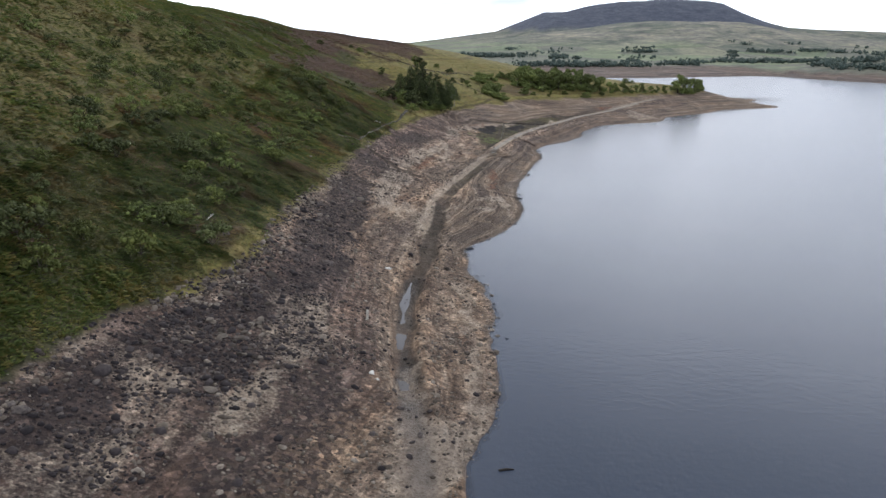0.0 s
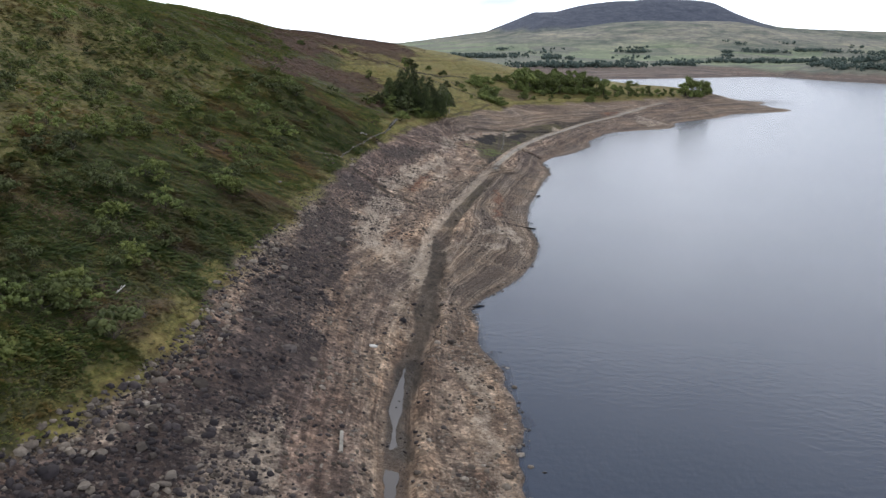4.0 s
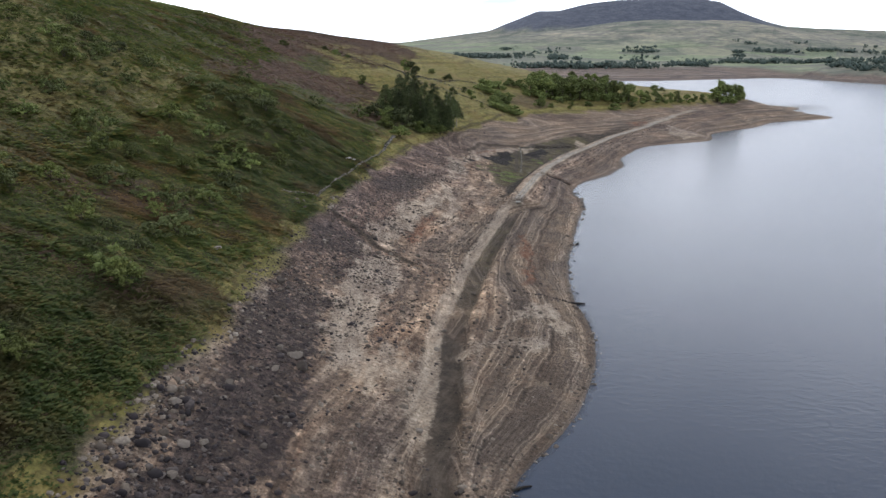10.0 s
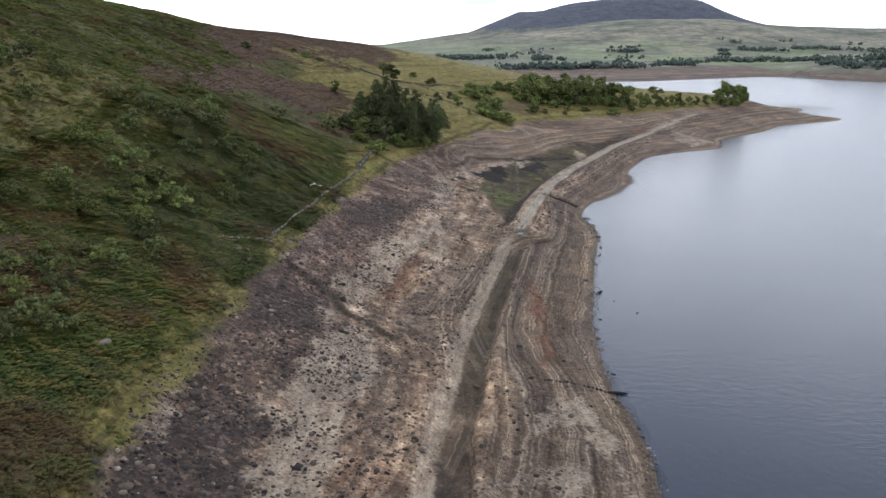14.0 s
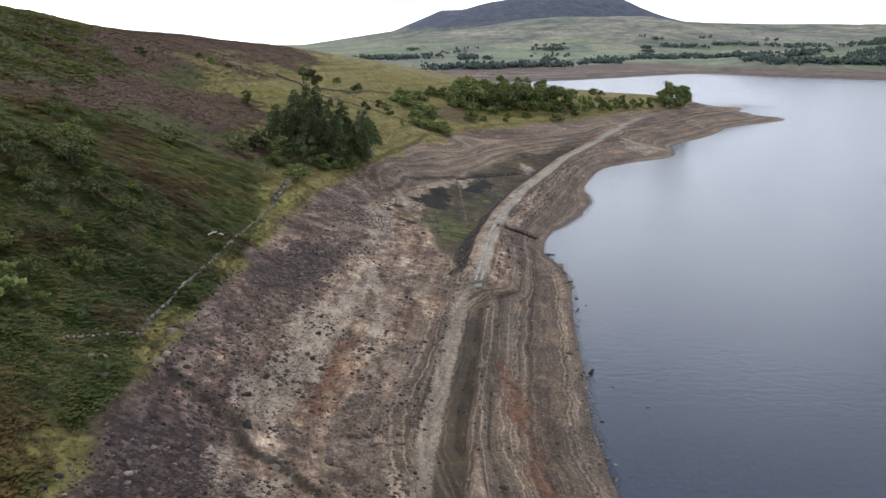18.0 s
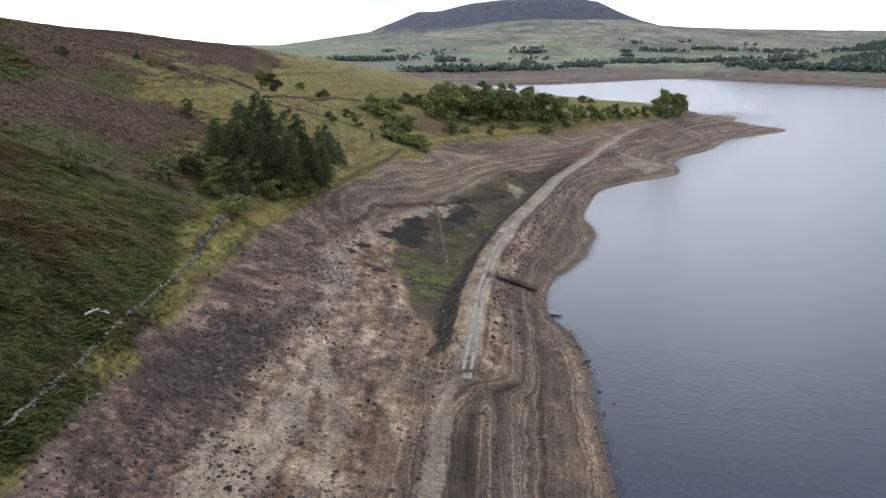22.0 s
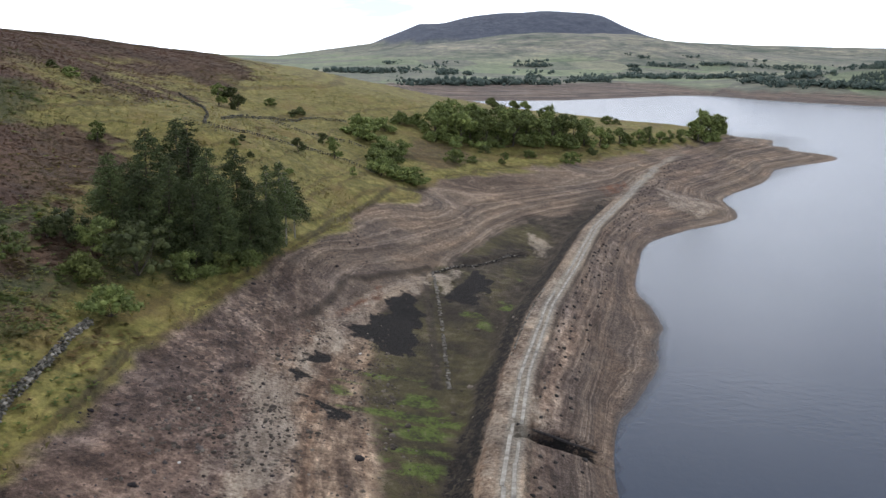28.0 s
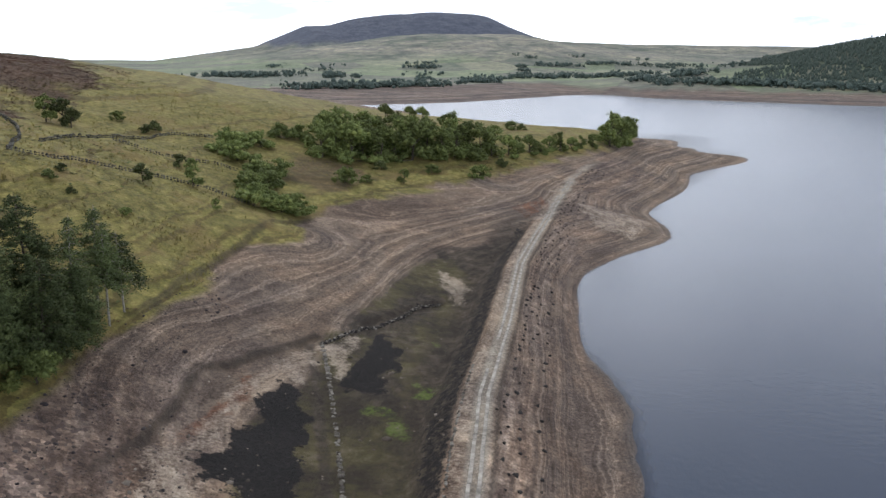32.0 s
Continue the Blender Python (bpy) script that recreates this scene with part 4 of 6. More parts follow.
def plant_material(name, stops, patch=None, patch_scale=0.07, gloss=0.75):
    """Leaves: colour by leaf, and by patches over the ground."""
    m, nodes, links, bsdf = shader(name, gloss)
    bsdf.inputs["Specular IOR Level"].default_value = 0.2
    geo = nodes.new("ShaderNodeNewGeometry")
    where = noise_node(nodes, links, geo.outputs["Position"], 0.5, 3)
    value = sums(nodes, links, "ADD", sums(nodes, links, "MULTIPLY", where, 0.80), sums(nodes, links, "MULTIPLY", geo.outputs["Random Per Island"], 0.20))
    color = ramp(nodes, links, value, stops)
    if patch:
        wide = noise_node(nodes, links, geo.outputs["Position"], patch_scale, 4, 0.6)
        share = ramp(nodes, links, wide, [(0.50, (0, 0, 0)), (0.64, (0.85, 0.85, 0.85))])
        color = mixed(nodes, links, share, color, ramp(nodes, links, value, patch))
        broad = noise_node(nodes, links, geo.outputs["Position"], patch_scale * 0.45, 3, 0.6)
        color = mixed(nodes, links, 0.85, color, ramp(nodes, links, broad, [(0.34, (0.58, 0.66, 0.62)), (0.5, (1.0, 1.0, 1.0)), (0.66, (1.32, 1.25, 1.05))]), "MULTIPLY")
    else:
        hue = nodes.new("ShaderNodeHueSaturation")
        links.new(color, hue.inputs["Color"])
        rnd = nodes.new("ShaderNodeMapRange")
        rnd.inputs["To Min"].default_value, rnd.inputs["To Max"].default_value = 0.72, 1.55
        links.new(nodes.new("ShaderNodeObjectInfo").outputs["Random"], rnd.inputs["Value"])
        links.new(rnd.outputs["Result"], hue.inputs["Value"])
        color = hue.outputs["Color"]
    links.new(color, bsdf.inputs["Base Color"])
    if patch:
        up, lift = nodes.new("ShaderNodeCombineXYZ"), nodes.new("ShaderNodeMix")
        up.inputs["Z"].default_value = 1.0
        lift.data_type, lift.inputs["Factor"].default_value = "VECTOR", 0.8
        links.new(geo.outputs["Normal"], lift.inputs["A"])
        links.new(up.outputs["Vector"], lift.inputs["B"])
        unit = nodes.new("ShaderNodeVectorMath")
        unit.operation = "NORMALIZE"
        links.new(lift.outputs["Result"], unit.inputs[0])
        links.new(unit.outputs["Vector"], bsdf.inputs["Normal"])
        thin, both = nodes.new("ShaderNodeBsdfTranslucent"), nodes.new("ShaderNodeMixShader")
        both.inputs["Fac"].default_value = 0.45
        links.new(color, thin.inputs["Color"])
        links.new(bsdf.outputs["BSDF"], both.inputs[1])
        links.new(thin.outputs["BSDF"], both.inputs[2])
        links.new(both.outputs["Shader"], nodes["Material Output"].inputs["Surface"])
    return m


SCREE = varied("scree_stone", [(0.25, (0.018, 0.015, 0.017)), (0.48, (0.038, 0.031, 0.033)), (0.66, (0.078, 0.065, 0.063)), (0.84, (0.20, 0.17, 0.148))])
STREWN = varied("strewn_stone", [(0.25, (0.040, 0.033, 0.028)), (0.5, (0.090, 0.074, 0.062)), (0.7, (0.16, 0.135, 0.112)), (0.88, (0.34, 0.30, 0.255))])
SHINGLE = varied("shore_stone", [(0.25, (0.050, 0.040, 0.033)), (0.5, (0.135, 0.110, 0.088)), (0.7, (0.25, 0.210, 0.170)), (0.85, (0.46, 0.41, 0.35))])
BOULDER = varied("boulder_stone", [(0.25, (0.052, 0.042, 0.036)), (0.5, (0.108, 0.090, 0.075)), (0.75, (0.22, 0.188, 0.158))], by_object=True)
BLACK_STONE = varied("peaty_stone", [(0.3, (0.012, 0.011, 0.011)), (0.7, (0.045, 0.040, 0.038))], by_object=True)
WHITE_STONE = varied("quartz_stone", [(0.3, (0.45, 0.43, 0.39)), (0.7, (0.72, 0.70, 0.66))])
PALE_CONCRETE = varied("bleached_concrete", [(0.32, (0.26, 0.25, 0.225)), (0.7, (0.46, 0.44, 0.405))], scale=0.9, island=False)
MUDDY_WATER, mw_nodes, mw_links, mw_bsdf = shader("muddy_water", 0.08)
mw_bsdf.inputs["Base Color"].default_value = (0.11, 0.098, 0.092, 1)
bumped(mw_nodes, mw_links, mw_bsdf, noise_node(mw_nodes, mw_links, mw_nodes.new("ShaderNodeNewGeometry").outputs["Position"], 1.5), 0.3, 0.02)
WALL_STONE = varied("wall_stone", [(0.25, (0.030, 0.029, 0.024)), (0.5, (0.066, 0.063, 0.052)), (0.75, (0.14, 0.135, 0.115))], by_object=True)
PALE_WALL = varied("pale_wall_stone", [(0.25, (0.075, 0.066, 0.056)), (0.5, (0.165, 0.150, 0.128)), (0.75, (0.33, 0.305, 0.265))], by_object=True)
DARK_WALL = varied("wet_wall_stone", [(0.3, (0.012, 0.011, 0.012)), (0.6, (0.035, 0.031, 0.032)), (0.8, (0.10, 0.09, 0.085))], by_object=True)
CONCRETE = varied("old_concrete", [(0.32, (0.16, 0.147, 0.130)), (0.48, (0.30, 0.278, 0.246)), (0.66, (0.45, 0.42, 0.375))], scale=0.9, island=False)
BARK = varied("bark", [(0.3, (0.035, 0.028, 0.022)), (0.7, (0.10, 0.085, 0.068))], island=False, scale=5)
PALE_BARK = varied("pale_bark", [(0.3, (0.16, 0.15, 0.13)), (0.7, (0.36, 0.34, 0.30))], island=False, scale=5)
DRIFTWOOD = varied("bleached_wood", [(0.3, (0.50, 0.47, 0.42)), (0.7, (0.74, 0.72, 0.68))], island=False, scale=6)
BLACK_WOOD = varied("sodden_wood", [(0.3, (0.010, 0.009, 0.008)), (0.7, (0.040, 0.034, 0.030))], island=False, scale=6)
BRACKEN = plant_material("bracken_frond", [(0.30, (0.050, 0.074, 0.023)), (0.45, (0.080, 0.120, 0.034)), (0.56, (0.140, 0.162, 0.046)), (0.70, (0.245, 0.192, 0.073))],
                         [(0.28, (0.078, 0.046, 0.024)), (0.48, (0.134, 0.080, 0.041)), (0.72, (0.21, 0.138, 0.064))])
HEATHER = plant_material("heather_sprig", [(0.28, (0.038, 0.020, 0.014)), (0.5, (0.068, 0.037, 0.024)), (0.72, (0.105, 0.062, 0.038))],
                         [(0.3, (0.050, 0.046, 0.020)), (0.7, (0.11, 0.10, 0.038))])
GRASS = plant_material("rough_grass", [(0.25, (0.088, 0.082, 0.024)), (0.5, (0.158, 0.142, 0.043)), (0.75, (0.25, 0.21, 0.074))],
                       [(0.3, (0.085, 0.065, 0.026)), (0.7, (0.17, 0.135, 0.055))], 0.05)
CONIFER = plant_material("conifer_spray", [(0.25, (0.034, 0.046, 0.019)), (0.5, (0.060, 0.079, 0.031)), (0.75, (0.106, 0.126, 0.045))])
DARK_LEAF = plant_material("dark_tree_leaf", [(0.25, (0.026, 0.033, 0.014)), (0.5, (0.046, 0.057, 0.022)), (0.75, (0.080, 0.090, 0.032))])
LEAF = plant_material("tree_leaf", [(0.25, (0.054, 0.070, 0.024)), (0.5, (0.102, 0.128, 0.039)), (0.75, (0.172, 0.195, 0.058))])
SCRUB = plant_material("scrub_leaf", [(0.25, (0.040, 0.050, 0.020)), (0.5, (0.070, 0.084, 0.031)), (0.75, (0.112, 0.124, 0.045))])
# blue in both far-wood leaf colours stands for distance haze
HAZY_FAR_LEAF = plant_material("hazy_wood_leaf", [(0.25, (0.044, 0.066, 0.062)), (0.5, (0.068, 0.096, 0.084)), (0.75, (0.105, 0.135, 0.104))])
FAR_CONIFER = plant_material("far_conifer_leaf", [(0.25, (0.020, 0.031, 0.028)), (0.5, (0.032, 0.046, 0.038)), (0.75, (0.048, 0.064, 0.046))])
GORSE = plant_material("pale_leaf", [(0.25, (0.056, 0.068, 0.021)), (0.5, (0.095, 0.112, 0.031)), (0.75, (0.15, 0.162, 0.046))])


# ---- plants that nobody could count ----
def tuft_cloud(places, sizes, rng, fronds=4, width=0.30, lift=0.6):
    """Fronds leaning out round each place, a leaf-shaped quad each."""
    n = len(places)
    a = rng.uniform(0, 2 * np.pi, (n, 1)) + np.arange(fronds) * 2 * np.pi / fronds + rng.normal(0, 0.4, (n, fronds))
    s = (sizes[:, None] * rng.uniform(0.55, 1.25, (n, fronds)))[..., None]
    out = np.stack([np.cos(a), np.sin(a), np.zeros_like(a)], -1)
    side = np.stack([-np.sin(a), np.cos(a), np.zeros_like(a)], -1)
    up = np.array([0, 0, 1.0])
    rise = lift * rng.uniform(0.5, 1.4, s.shape)
    root = places[:, None] + out * 0.04 * s
    mid = places[:, None] + out * s * 0.55 + up * s * rise
    tip = places[:, None] + out * s * 1.1 + up * s * rise * 1.05
    w = s * width
    v = np.stack([root, mid + side * w, tip, mid - side * w], 2)
    f = np.array([[0, 1, 2, 3]])[None] + (4 * np.arange(n * fronds))[:, None, None]
    return v.reshape(-1, 3), f.reshape(-1, 4)


def undergrowth():
    rng = np.random.default_rng(11)

    def bracken_here(x, y, z):
        return smooth(9.6, 10.4, z + 0.6 * rough(x, y, 7, 4, 30)) * (1 - 0.93 * grass_share(x, y, z)) * (1 - 0.95 * heath_zone(x, y, z)) * (x < 30)

    p = np.concatenate([scatter(270000, (-48, 58, 8, 341), rng, bracken_here), scatter(70000, (-100, 58, -46, 340), rng, bracken_here), scatter(34000, (-110, 340, 20, 470), rng, bracken_here)])
    p[:, 2] += 0.35 * np.maximum(0, rough(p[:, 0], p[:, 1], 2.6, 2, 47)) + 0.05
    v, f = tuft_cloud(p, rng.uniform(0.22, 0.40, len(p)) * np.clip(1 + 1.0 * rough(p[:, 0], p[:, 1], 4.5, 2, 46), 0.75, 1.7) * (1 + 0.7 * (p[:, 0] < -46) + 0.3 * (p[:, 1] > 341)), rng, 3, 0.50, 0.26)
    tagged(new("bracken", mesh_of("bracken", v, f, BRACKEN)), "dense green and browning bracken on the hillside", "bracken", kind="stuff")

    def heather_here(x, y, z):
        return smooth(10.5, 12, z) * heather_share(x, y, z) * (1 - 0.6 * grass_share(x, y, z))

    p = np.concatenate([scatter(52000, (-75, 315, 10, 600), rng, heather_here), scatter(9000, (-60, 60, 0, 250), rng, heather_here)])
    v, f = tuft_cloud(p, rng.uniform(0.2, 0.42, len(p)), rng, 4, 0.42, 0.28)
    tagged(new("heather", mesh_of("heather", v, f, HEATHER)), "dark brown heather on the upper slope", "heather", kind="stuff")

    def grass_here(x, y, z):
        return smooth(9.4, 9.9, z + 0.5 * rough(x, y, 7, 4, 30)) * grass_share(x, y, z) * smooth(-0.25, 0.25, rough(x, y, 9, 3, 44) + 0.05)

    p = np.concatenate([scatter(20000, (-40, 60, 60, 420), rng, grass_here), scatter(14000, (-40, 400, 140, 560), rng, grass_here)])
    v, f = tuft_cloud(p, rng.uniform(0.18, 0.42, len(p)), rng, 4, 0.22, 1.0)
    tagged(new("grass_tussocks", mesh_of("grass_tussocks", v, f, GRASS)), "rough yellow-green pasture grass in tussocks", "grass", kind="stuff")


undergrowth()


# ---- stones ----
def stones():
    rng = np.random.default_rng(5)

    def scree_here(x, y, z):
        w = rough(x, y, 7, 4, 30)
        bare = smooth(0.3, 0.8, z) * (1 - smooth(9.6, 10.4, z + 0.5 * w))
        south = 1 - smooth(200, 300, y)
        return bare * np.clip(smooth(4.3, 6.6, z + 1.8 * w + 2.6 * rough(x, y, 13, 3, 31)) * (0.2 + 0.8 * south) * (0.35 + 0.65 * smooth(-0.2, 0.2, w)) + 0.05 * (1 - smooth(300, 350, y)), 0, 1) * (1 - smooth(395, 430, y))

    def shingle_here(x, y, z):
        w = rough(x, y, 5, 4, 51)
        bare = smooth(-0.05, 0.15, z) * (1 - smooth(6.0, 8.0, z))
        d, _ = from_line(x, y, SUNK_WAY)
        t, _ = from_line(x, y, TRACK)
        clear = smooth(1.6, 2.6, np.abs(d)) * smooth(1.8, 3.0, np.abs(t))
        clear = clear * (1 - 0.85 * inside(x, y, SCREE_BEDS[0][1], 1.2, 3.0, 50))
        return bare * clear * np.clip((1 - smooth(140, 185, y)) * smooth(-0.25, 0.15, w) + 0.16 * (1 - smooth(285, 330, y)) * smooth(-0.1, 0.3, w) + 0.03, 0, 1)

    p = scatter(150000, (-40, 58, 30, 420), rng, scree_here)
    s = np.clip(np.exp(rng.normal(-2.05, 0.55, len(p))), 0.05, 0.75) * (1.25 - 0.55 * smooth(120, 200, p[:, 1]))
    v, f = stone_cloud(p, s, rng)
    tagged(new("scree_stones", mesh_of("scree_stones", v, f, SCREE)), "dark purple-grey angular stones covering the upper shore", "stones", kind="stuff")
    p = scatter(70000, (-25, 58, 60, 420), rng, shingle_here)
    s = np.clip(np.exp(rng.normal(-1.9, 0.5, len(p))), 0.06, 0.55)
    v, f = stone_cloud(p, s, rng)
    tagged(new("shore_stones", mesh_of("shore_stones", v, f, SHINGLE)), "pale brown broken stones strewn over the lower shore", "stones", kind="stuff")
    # dark stones strewn over the middle shore
    def strewn(x, y, z):
        d, _ = from_line(x, y, SUNK_WAY)
        return smooth(1.0, 1.6, z) * (1 - smooth(7.5, 8.8, z)) * smooth(-0.15, 0.3, rough(x, y, 6, 3, 52)) * smooth(2.0, 3.2, np.abs(d)) * smooth(170, 200, y) * (1 - smooth(335, 370, y)) * (0.4 + 0.6 * smooth(-1, 1, d))

    p = scatter(34000, (-20, 170, 30, 370), rng, strewn)
    v, f = stone_cloud(p, np.clip(np.exp(rng.normal(-2.0, 0.5, len(p))), 0.06, 0.45), rng)
    tagged(new("strewn_stones", mesh_of("strewn_stones", v, f, STREWN)), "small brown stones strewn over pale silt", "stones", kind="stuff")
    # paler stones in a band under the turf
    p = scatter(52000, (-36, 60, -8, 330), rng, lambda x, y, z: smooth(7.9, 8.7, z) * (1 - smooth(9.6, 10.2, z)) * (0.5 - 0.36 * smooth(150, 200, y)) * smooth(-0.3, 0.2, rough(x, y, 8, 3, 53)))
    v, f = stone_cloud(p, np.clip(np.exp(rng.normal(-1.6, 0.5, len(p))), 0.08, 0.7), rng)
    tagged(new("turf_edge_stones", mesh_of("turf_edge_stones", v, f, SHINGLE)), "pale stones in a band below the turf edge", "stones", kind="stuff")
    # stones along the water's edge
    line = np.array(WATERLINE[2:34], float)
    seg = rng.integers(0, 16, 1100)
    k = rng.uniform(size=(1100, 1))
    q = line[seg] * (1 - k) + line[seg + 1] * k + rng.normal(0, 0.9, (1100, 2))
    z = height(q[:, 0], q[:, 1])
    ok = (z > -0.12) & (z < 0.5)
    p = np.stack([q[:, 0], q[:, 1], z], -1)[ok]
    v, f = stone_cloud(p, np.clip(np.exp(rng.normal(-1.9, 0.5, len(p))), 0.07, 0.5), rng)
    tagged(new("waterline_stones", mesh_of("waterline_stones", v, f, SHINGLE)), "wet dark stones along the water's edge", "stones", kind="stuff")


stones()


def boulder_mesh(name, material, seed, detail=2):
    """A worn angular boulder about 2 m across before scaling, its base cut level."""
    rng = random.Random(seed)
    bm = bmesh.new()
    bmesh.ops.create_icosphere(bm, subdivisions=detail, radius=1.0)
    cuts = [Vector((rng.gauss(0, 1), rng.gauss(0, 1), rng.gauss(0.2, 0.7))).normalized() for _ in range(12)]
    reach = [rng.uniform(0.38, 0.75) for _ in cuts]
    for v in bm.verts:
        for c, r in zip(cuts, reach):
            over = v.co.dot(c) - r
            if over > 0:
                v.co -= c * over * 0.92
        v.co += v.co.normalized() * 0.10 * noise.noise(v.co * 2.3 + Vector((seed, 0, 0)))
        v.co.z = max(v.co.z * 0.72, -0.32)
    me = bpy.data.meshes.new(name)
    bm.to_mesh(me)
    bm.free()
    me.materials.append(material)
    return me


def boulders():
    rng = np.random.default_rng(8)
    shapes = [boulder_mesh("boulder", BOULDER, k) for k in range(6)]
    dark = [boulder_mesh("boulder", BLACK_STONE, 20 + k) for k in range(4)]

    def here(x, y, z):
        w = rough(x, y, 9, 3, 61)
        return smooth(0.2, 0.6, z) * (1 - smooth(9.8, 10.3, z)) * (0.25 + 0.75 * smooth(5.0, 8.0, z)) * smooth(-0.2, 0.3, w) * (1 - 0.7 * smooth(180, 260, y))

    p = scatter(900, (-32, 62, 22, 300), rng, here)[:190]
    for k, (x, y, z) in enumerate(p):
        size = float(np.clip(np.exp(rng.normal(-0.85, 0.35)), 0.28, 0.95))
        ob = new("boulder", shapes[k % 6])
        ob.matrix_world = pose(x, y, z + 0.12 * size, rng.uniform(-14, 14), rng.uniform(-14, 14), rng.uniform(0, 360)) @ Matrix.Diagonal((size, size * rng.uniform(0.7, 1.2), size * rng.uniform(0.7, 1.1), 1))
        tagged(ob, "weathered grey-brown boulder on the bare shore", "boulder", "boulders on the shore")
    # singled-out dark and light boulders
    for x, y, size, mat, label in ((-2.8, 236.1, 0.95, 1, "large dark boulder standing alone on pale silt"), (-3.3, 242.7, 0.6, 1, "dark boulder on pale silt"),
                                   (3.1, 254.1, 0.6, 1, "dark boulder on pale silt"), (3.7, 261.5, 0.55, 1, "dark boulder on pale silt"), (-7.5, 289, 0.7, 1, "dark boulder beside the grass edge"),
                                   (-22.7, 201.7, 0.9, 0, "grey boulder among bracken"), (-23.5, 118.5, 0.8, 0, "large grey boulder at the foot of the bracken"),
                                   (-15.2, 110.0, 0.95, 0, "large pale boulder at the grass edge"), (-12.0, 251, 0.8, 0, "grey boulder among bracken"), (-16.9, 100.5, 0.7, 0, "grey boulder among dark scree")):
        ob = new("boulder", (dark if mat else shapes)[int(y) % 4])
        ob.matrix_world = pose(x, y, at(x, y) + 0.15 * size, 5, -6, y * 37 % 360) @ Matrix.Diagonal((size, size * 0.85, size * 0.9, 1))
        tagged(ob, label, "boulder")
    for k in range(34):
        x, y = rng.uniform(-20, -11.5), rng.uniform(84, 104)
        size = rng.uniform(0.35, 0.95)
        ob = new("boulder", shapes[k % 6])
        ob.matrix_world = pose(x, y, at(x, y) + 0.12 * size, rng.uniform(-14, 14), rng.uniform(-14, 14), rng.uniform(0, 360)) @ Matrix.Diagonal((size, size * rng.uniform(0.6, 1.1), size * rng.uniform(0.6, 0.9), 1))
        tagged(ob, "large dark angular boulder in a heap on the upper shore", "boulder", "heaped boulders")
    for x, y in ((-17.2, 239.3), (-15.5, 236.6), (-16.7, 237.5), (-16.1, 240.0), (-16.6, 232.2), (-14.8, 243), (-14, 245.5)):
        size = rng.uniform(0.4, 0.7)
        ob = new("boulder", shapes[int(y) % 6])
        ob.matrix_world = pose(x, y, at(x, y) + 0.15 * size, 8, -10, y * 53 % 360) @ Matrix.Diagonal((size, size * 0.7, size * 0.6, 1))
        tagged(ob, "fallen grey boulder in grass at the bracken's edge", "boulder", "fallen boulders at the grass edge")
    white = [boulder_mesh("pale_rock", WHITE_STONE, 40 + k) for k in range(3)]
    for k, (x, y, size) in enumerate(((-0.4, 136.4, 0.75), (0.2, 87.7, 0.55), (0.9, 86.4, 0.4), (26, 352, 0.3), (9, 318, 0.3))):
        ob = new("pale_rock", white[k % 3])
        ob.matrix_world = pose(x, y, at(x, y) + 0.1 * size, 8, -5, 77 * k) @ Matrix.Diagonal((size, size * 0.8, size * 0.6, 1))
        tagged(ob, "pale whitish rock lying on the bare shore", "rock", "pale rocks on the shore")
    # dark stones in rows on the lakeward side of the track bank
    for row, off in ((0, 3.1), (1, 4.6), (2, 6.6)):
        s = 6.0 + row
        while s < 262:
            s += rng.uniform(1.3, 3.6) * (1 + 0.5 * row)
            x, y, nx, ny = along_line(TRACK, s)
            o = off + rng.normal(0, 0.35)
            x, y = x + nx * o, y + ny * o
            z = at(x, y)
            if z < 0.4 or abs(y - 327) < 2.5 and x < 51:
                continue
            size = rng.uniform(0.20, 0.48)
            ob = new("dark_stone", dark[int(s) % 4])
            ob.matrix_world = pose(x, y, z + 0.1 * size, 0, 0, rng.uniform(0, 360)) @ Matrix.Diagonal((size, size * 0.8, size * 1.1, 1))
            tagged(ob, "small black stone jutting from the silty bank", "stone", "stones on the track bank")


def along_line(line, s):
    """The place s metres along a line, and the way to its right."""
    for (ax, ay), (bx, by) in zip(line, line[1:]):
        size = math.hypot(bx - ax, by - ay)
        if s <= size or (bx, by) == line[-1]:
            k = min(s / size, 1)
            return ax + (bx - ax) * k, ay + (by - ay) * k, (by - ay) / size, -(bx - ax) / size
        s -= size


boulders()


# ---- trees and bushes ----
def tube(points, radii, sides=6):
    """A tapered bent tube through the points."""
    v, f = [], []
    pts = [Vector(p) for p in points]
    for i, p in enumerate(pts):
        d = (pts[min(i + 1, len(pts) - 1)] - pts[max(i - 1, 0)]).normalized()
        a = d.orthogonal().normalized()
        b = d.cross(a)
        for k in range(sides):
            t = 2 * math.pi * k / sides
            v.append(p + (a * math.cos(t) + b * math.sin(t)) * radii[i])
    for i in range(len(pts) - 1):
        for k in range(sides):
            f.append((i * sides + k, i * sides + (k + 1) % sides, (i + 1) * sides + (k + 1) % sides, (i + 1) * sides + k))
    return np.array(v), np.array(f)


def joined(pieces):
    vs, fs, n = [], [], 0
    for v, f in pieces:
        vs.append(v)
        fs.append(f + n)
        n += len(v)
    return np.concatenate(vs), np.concatenate(fs)


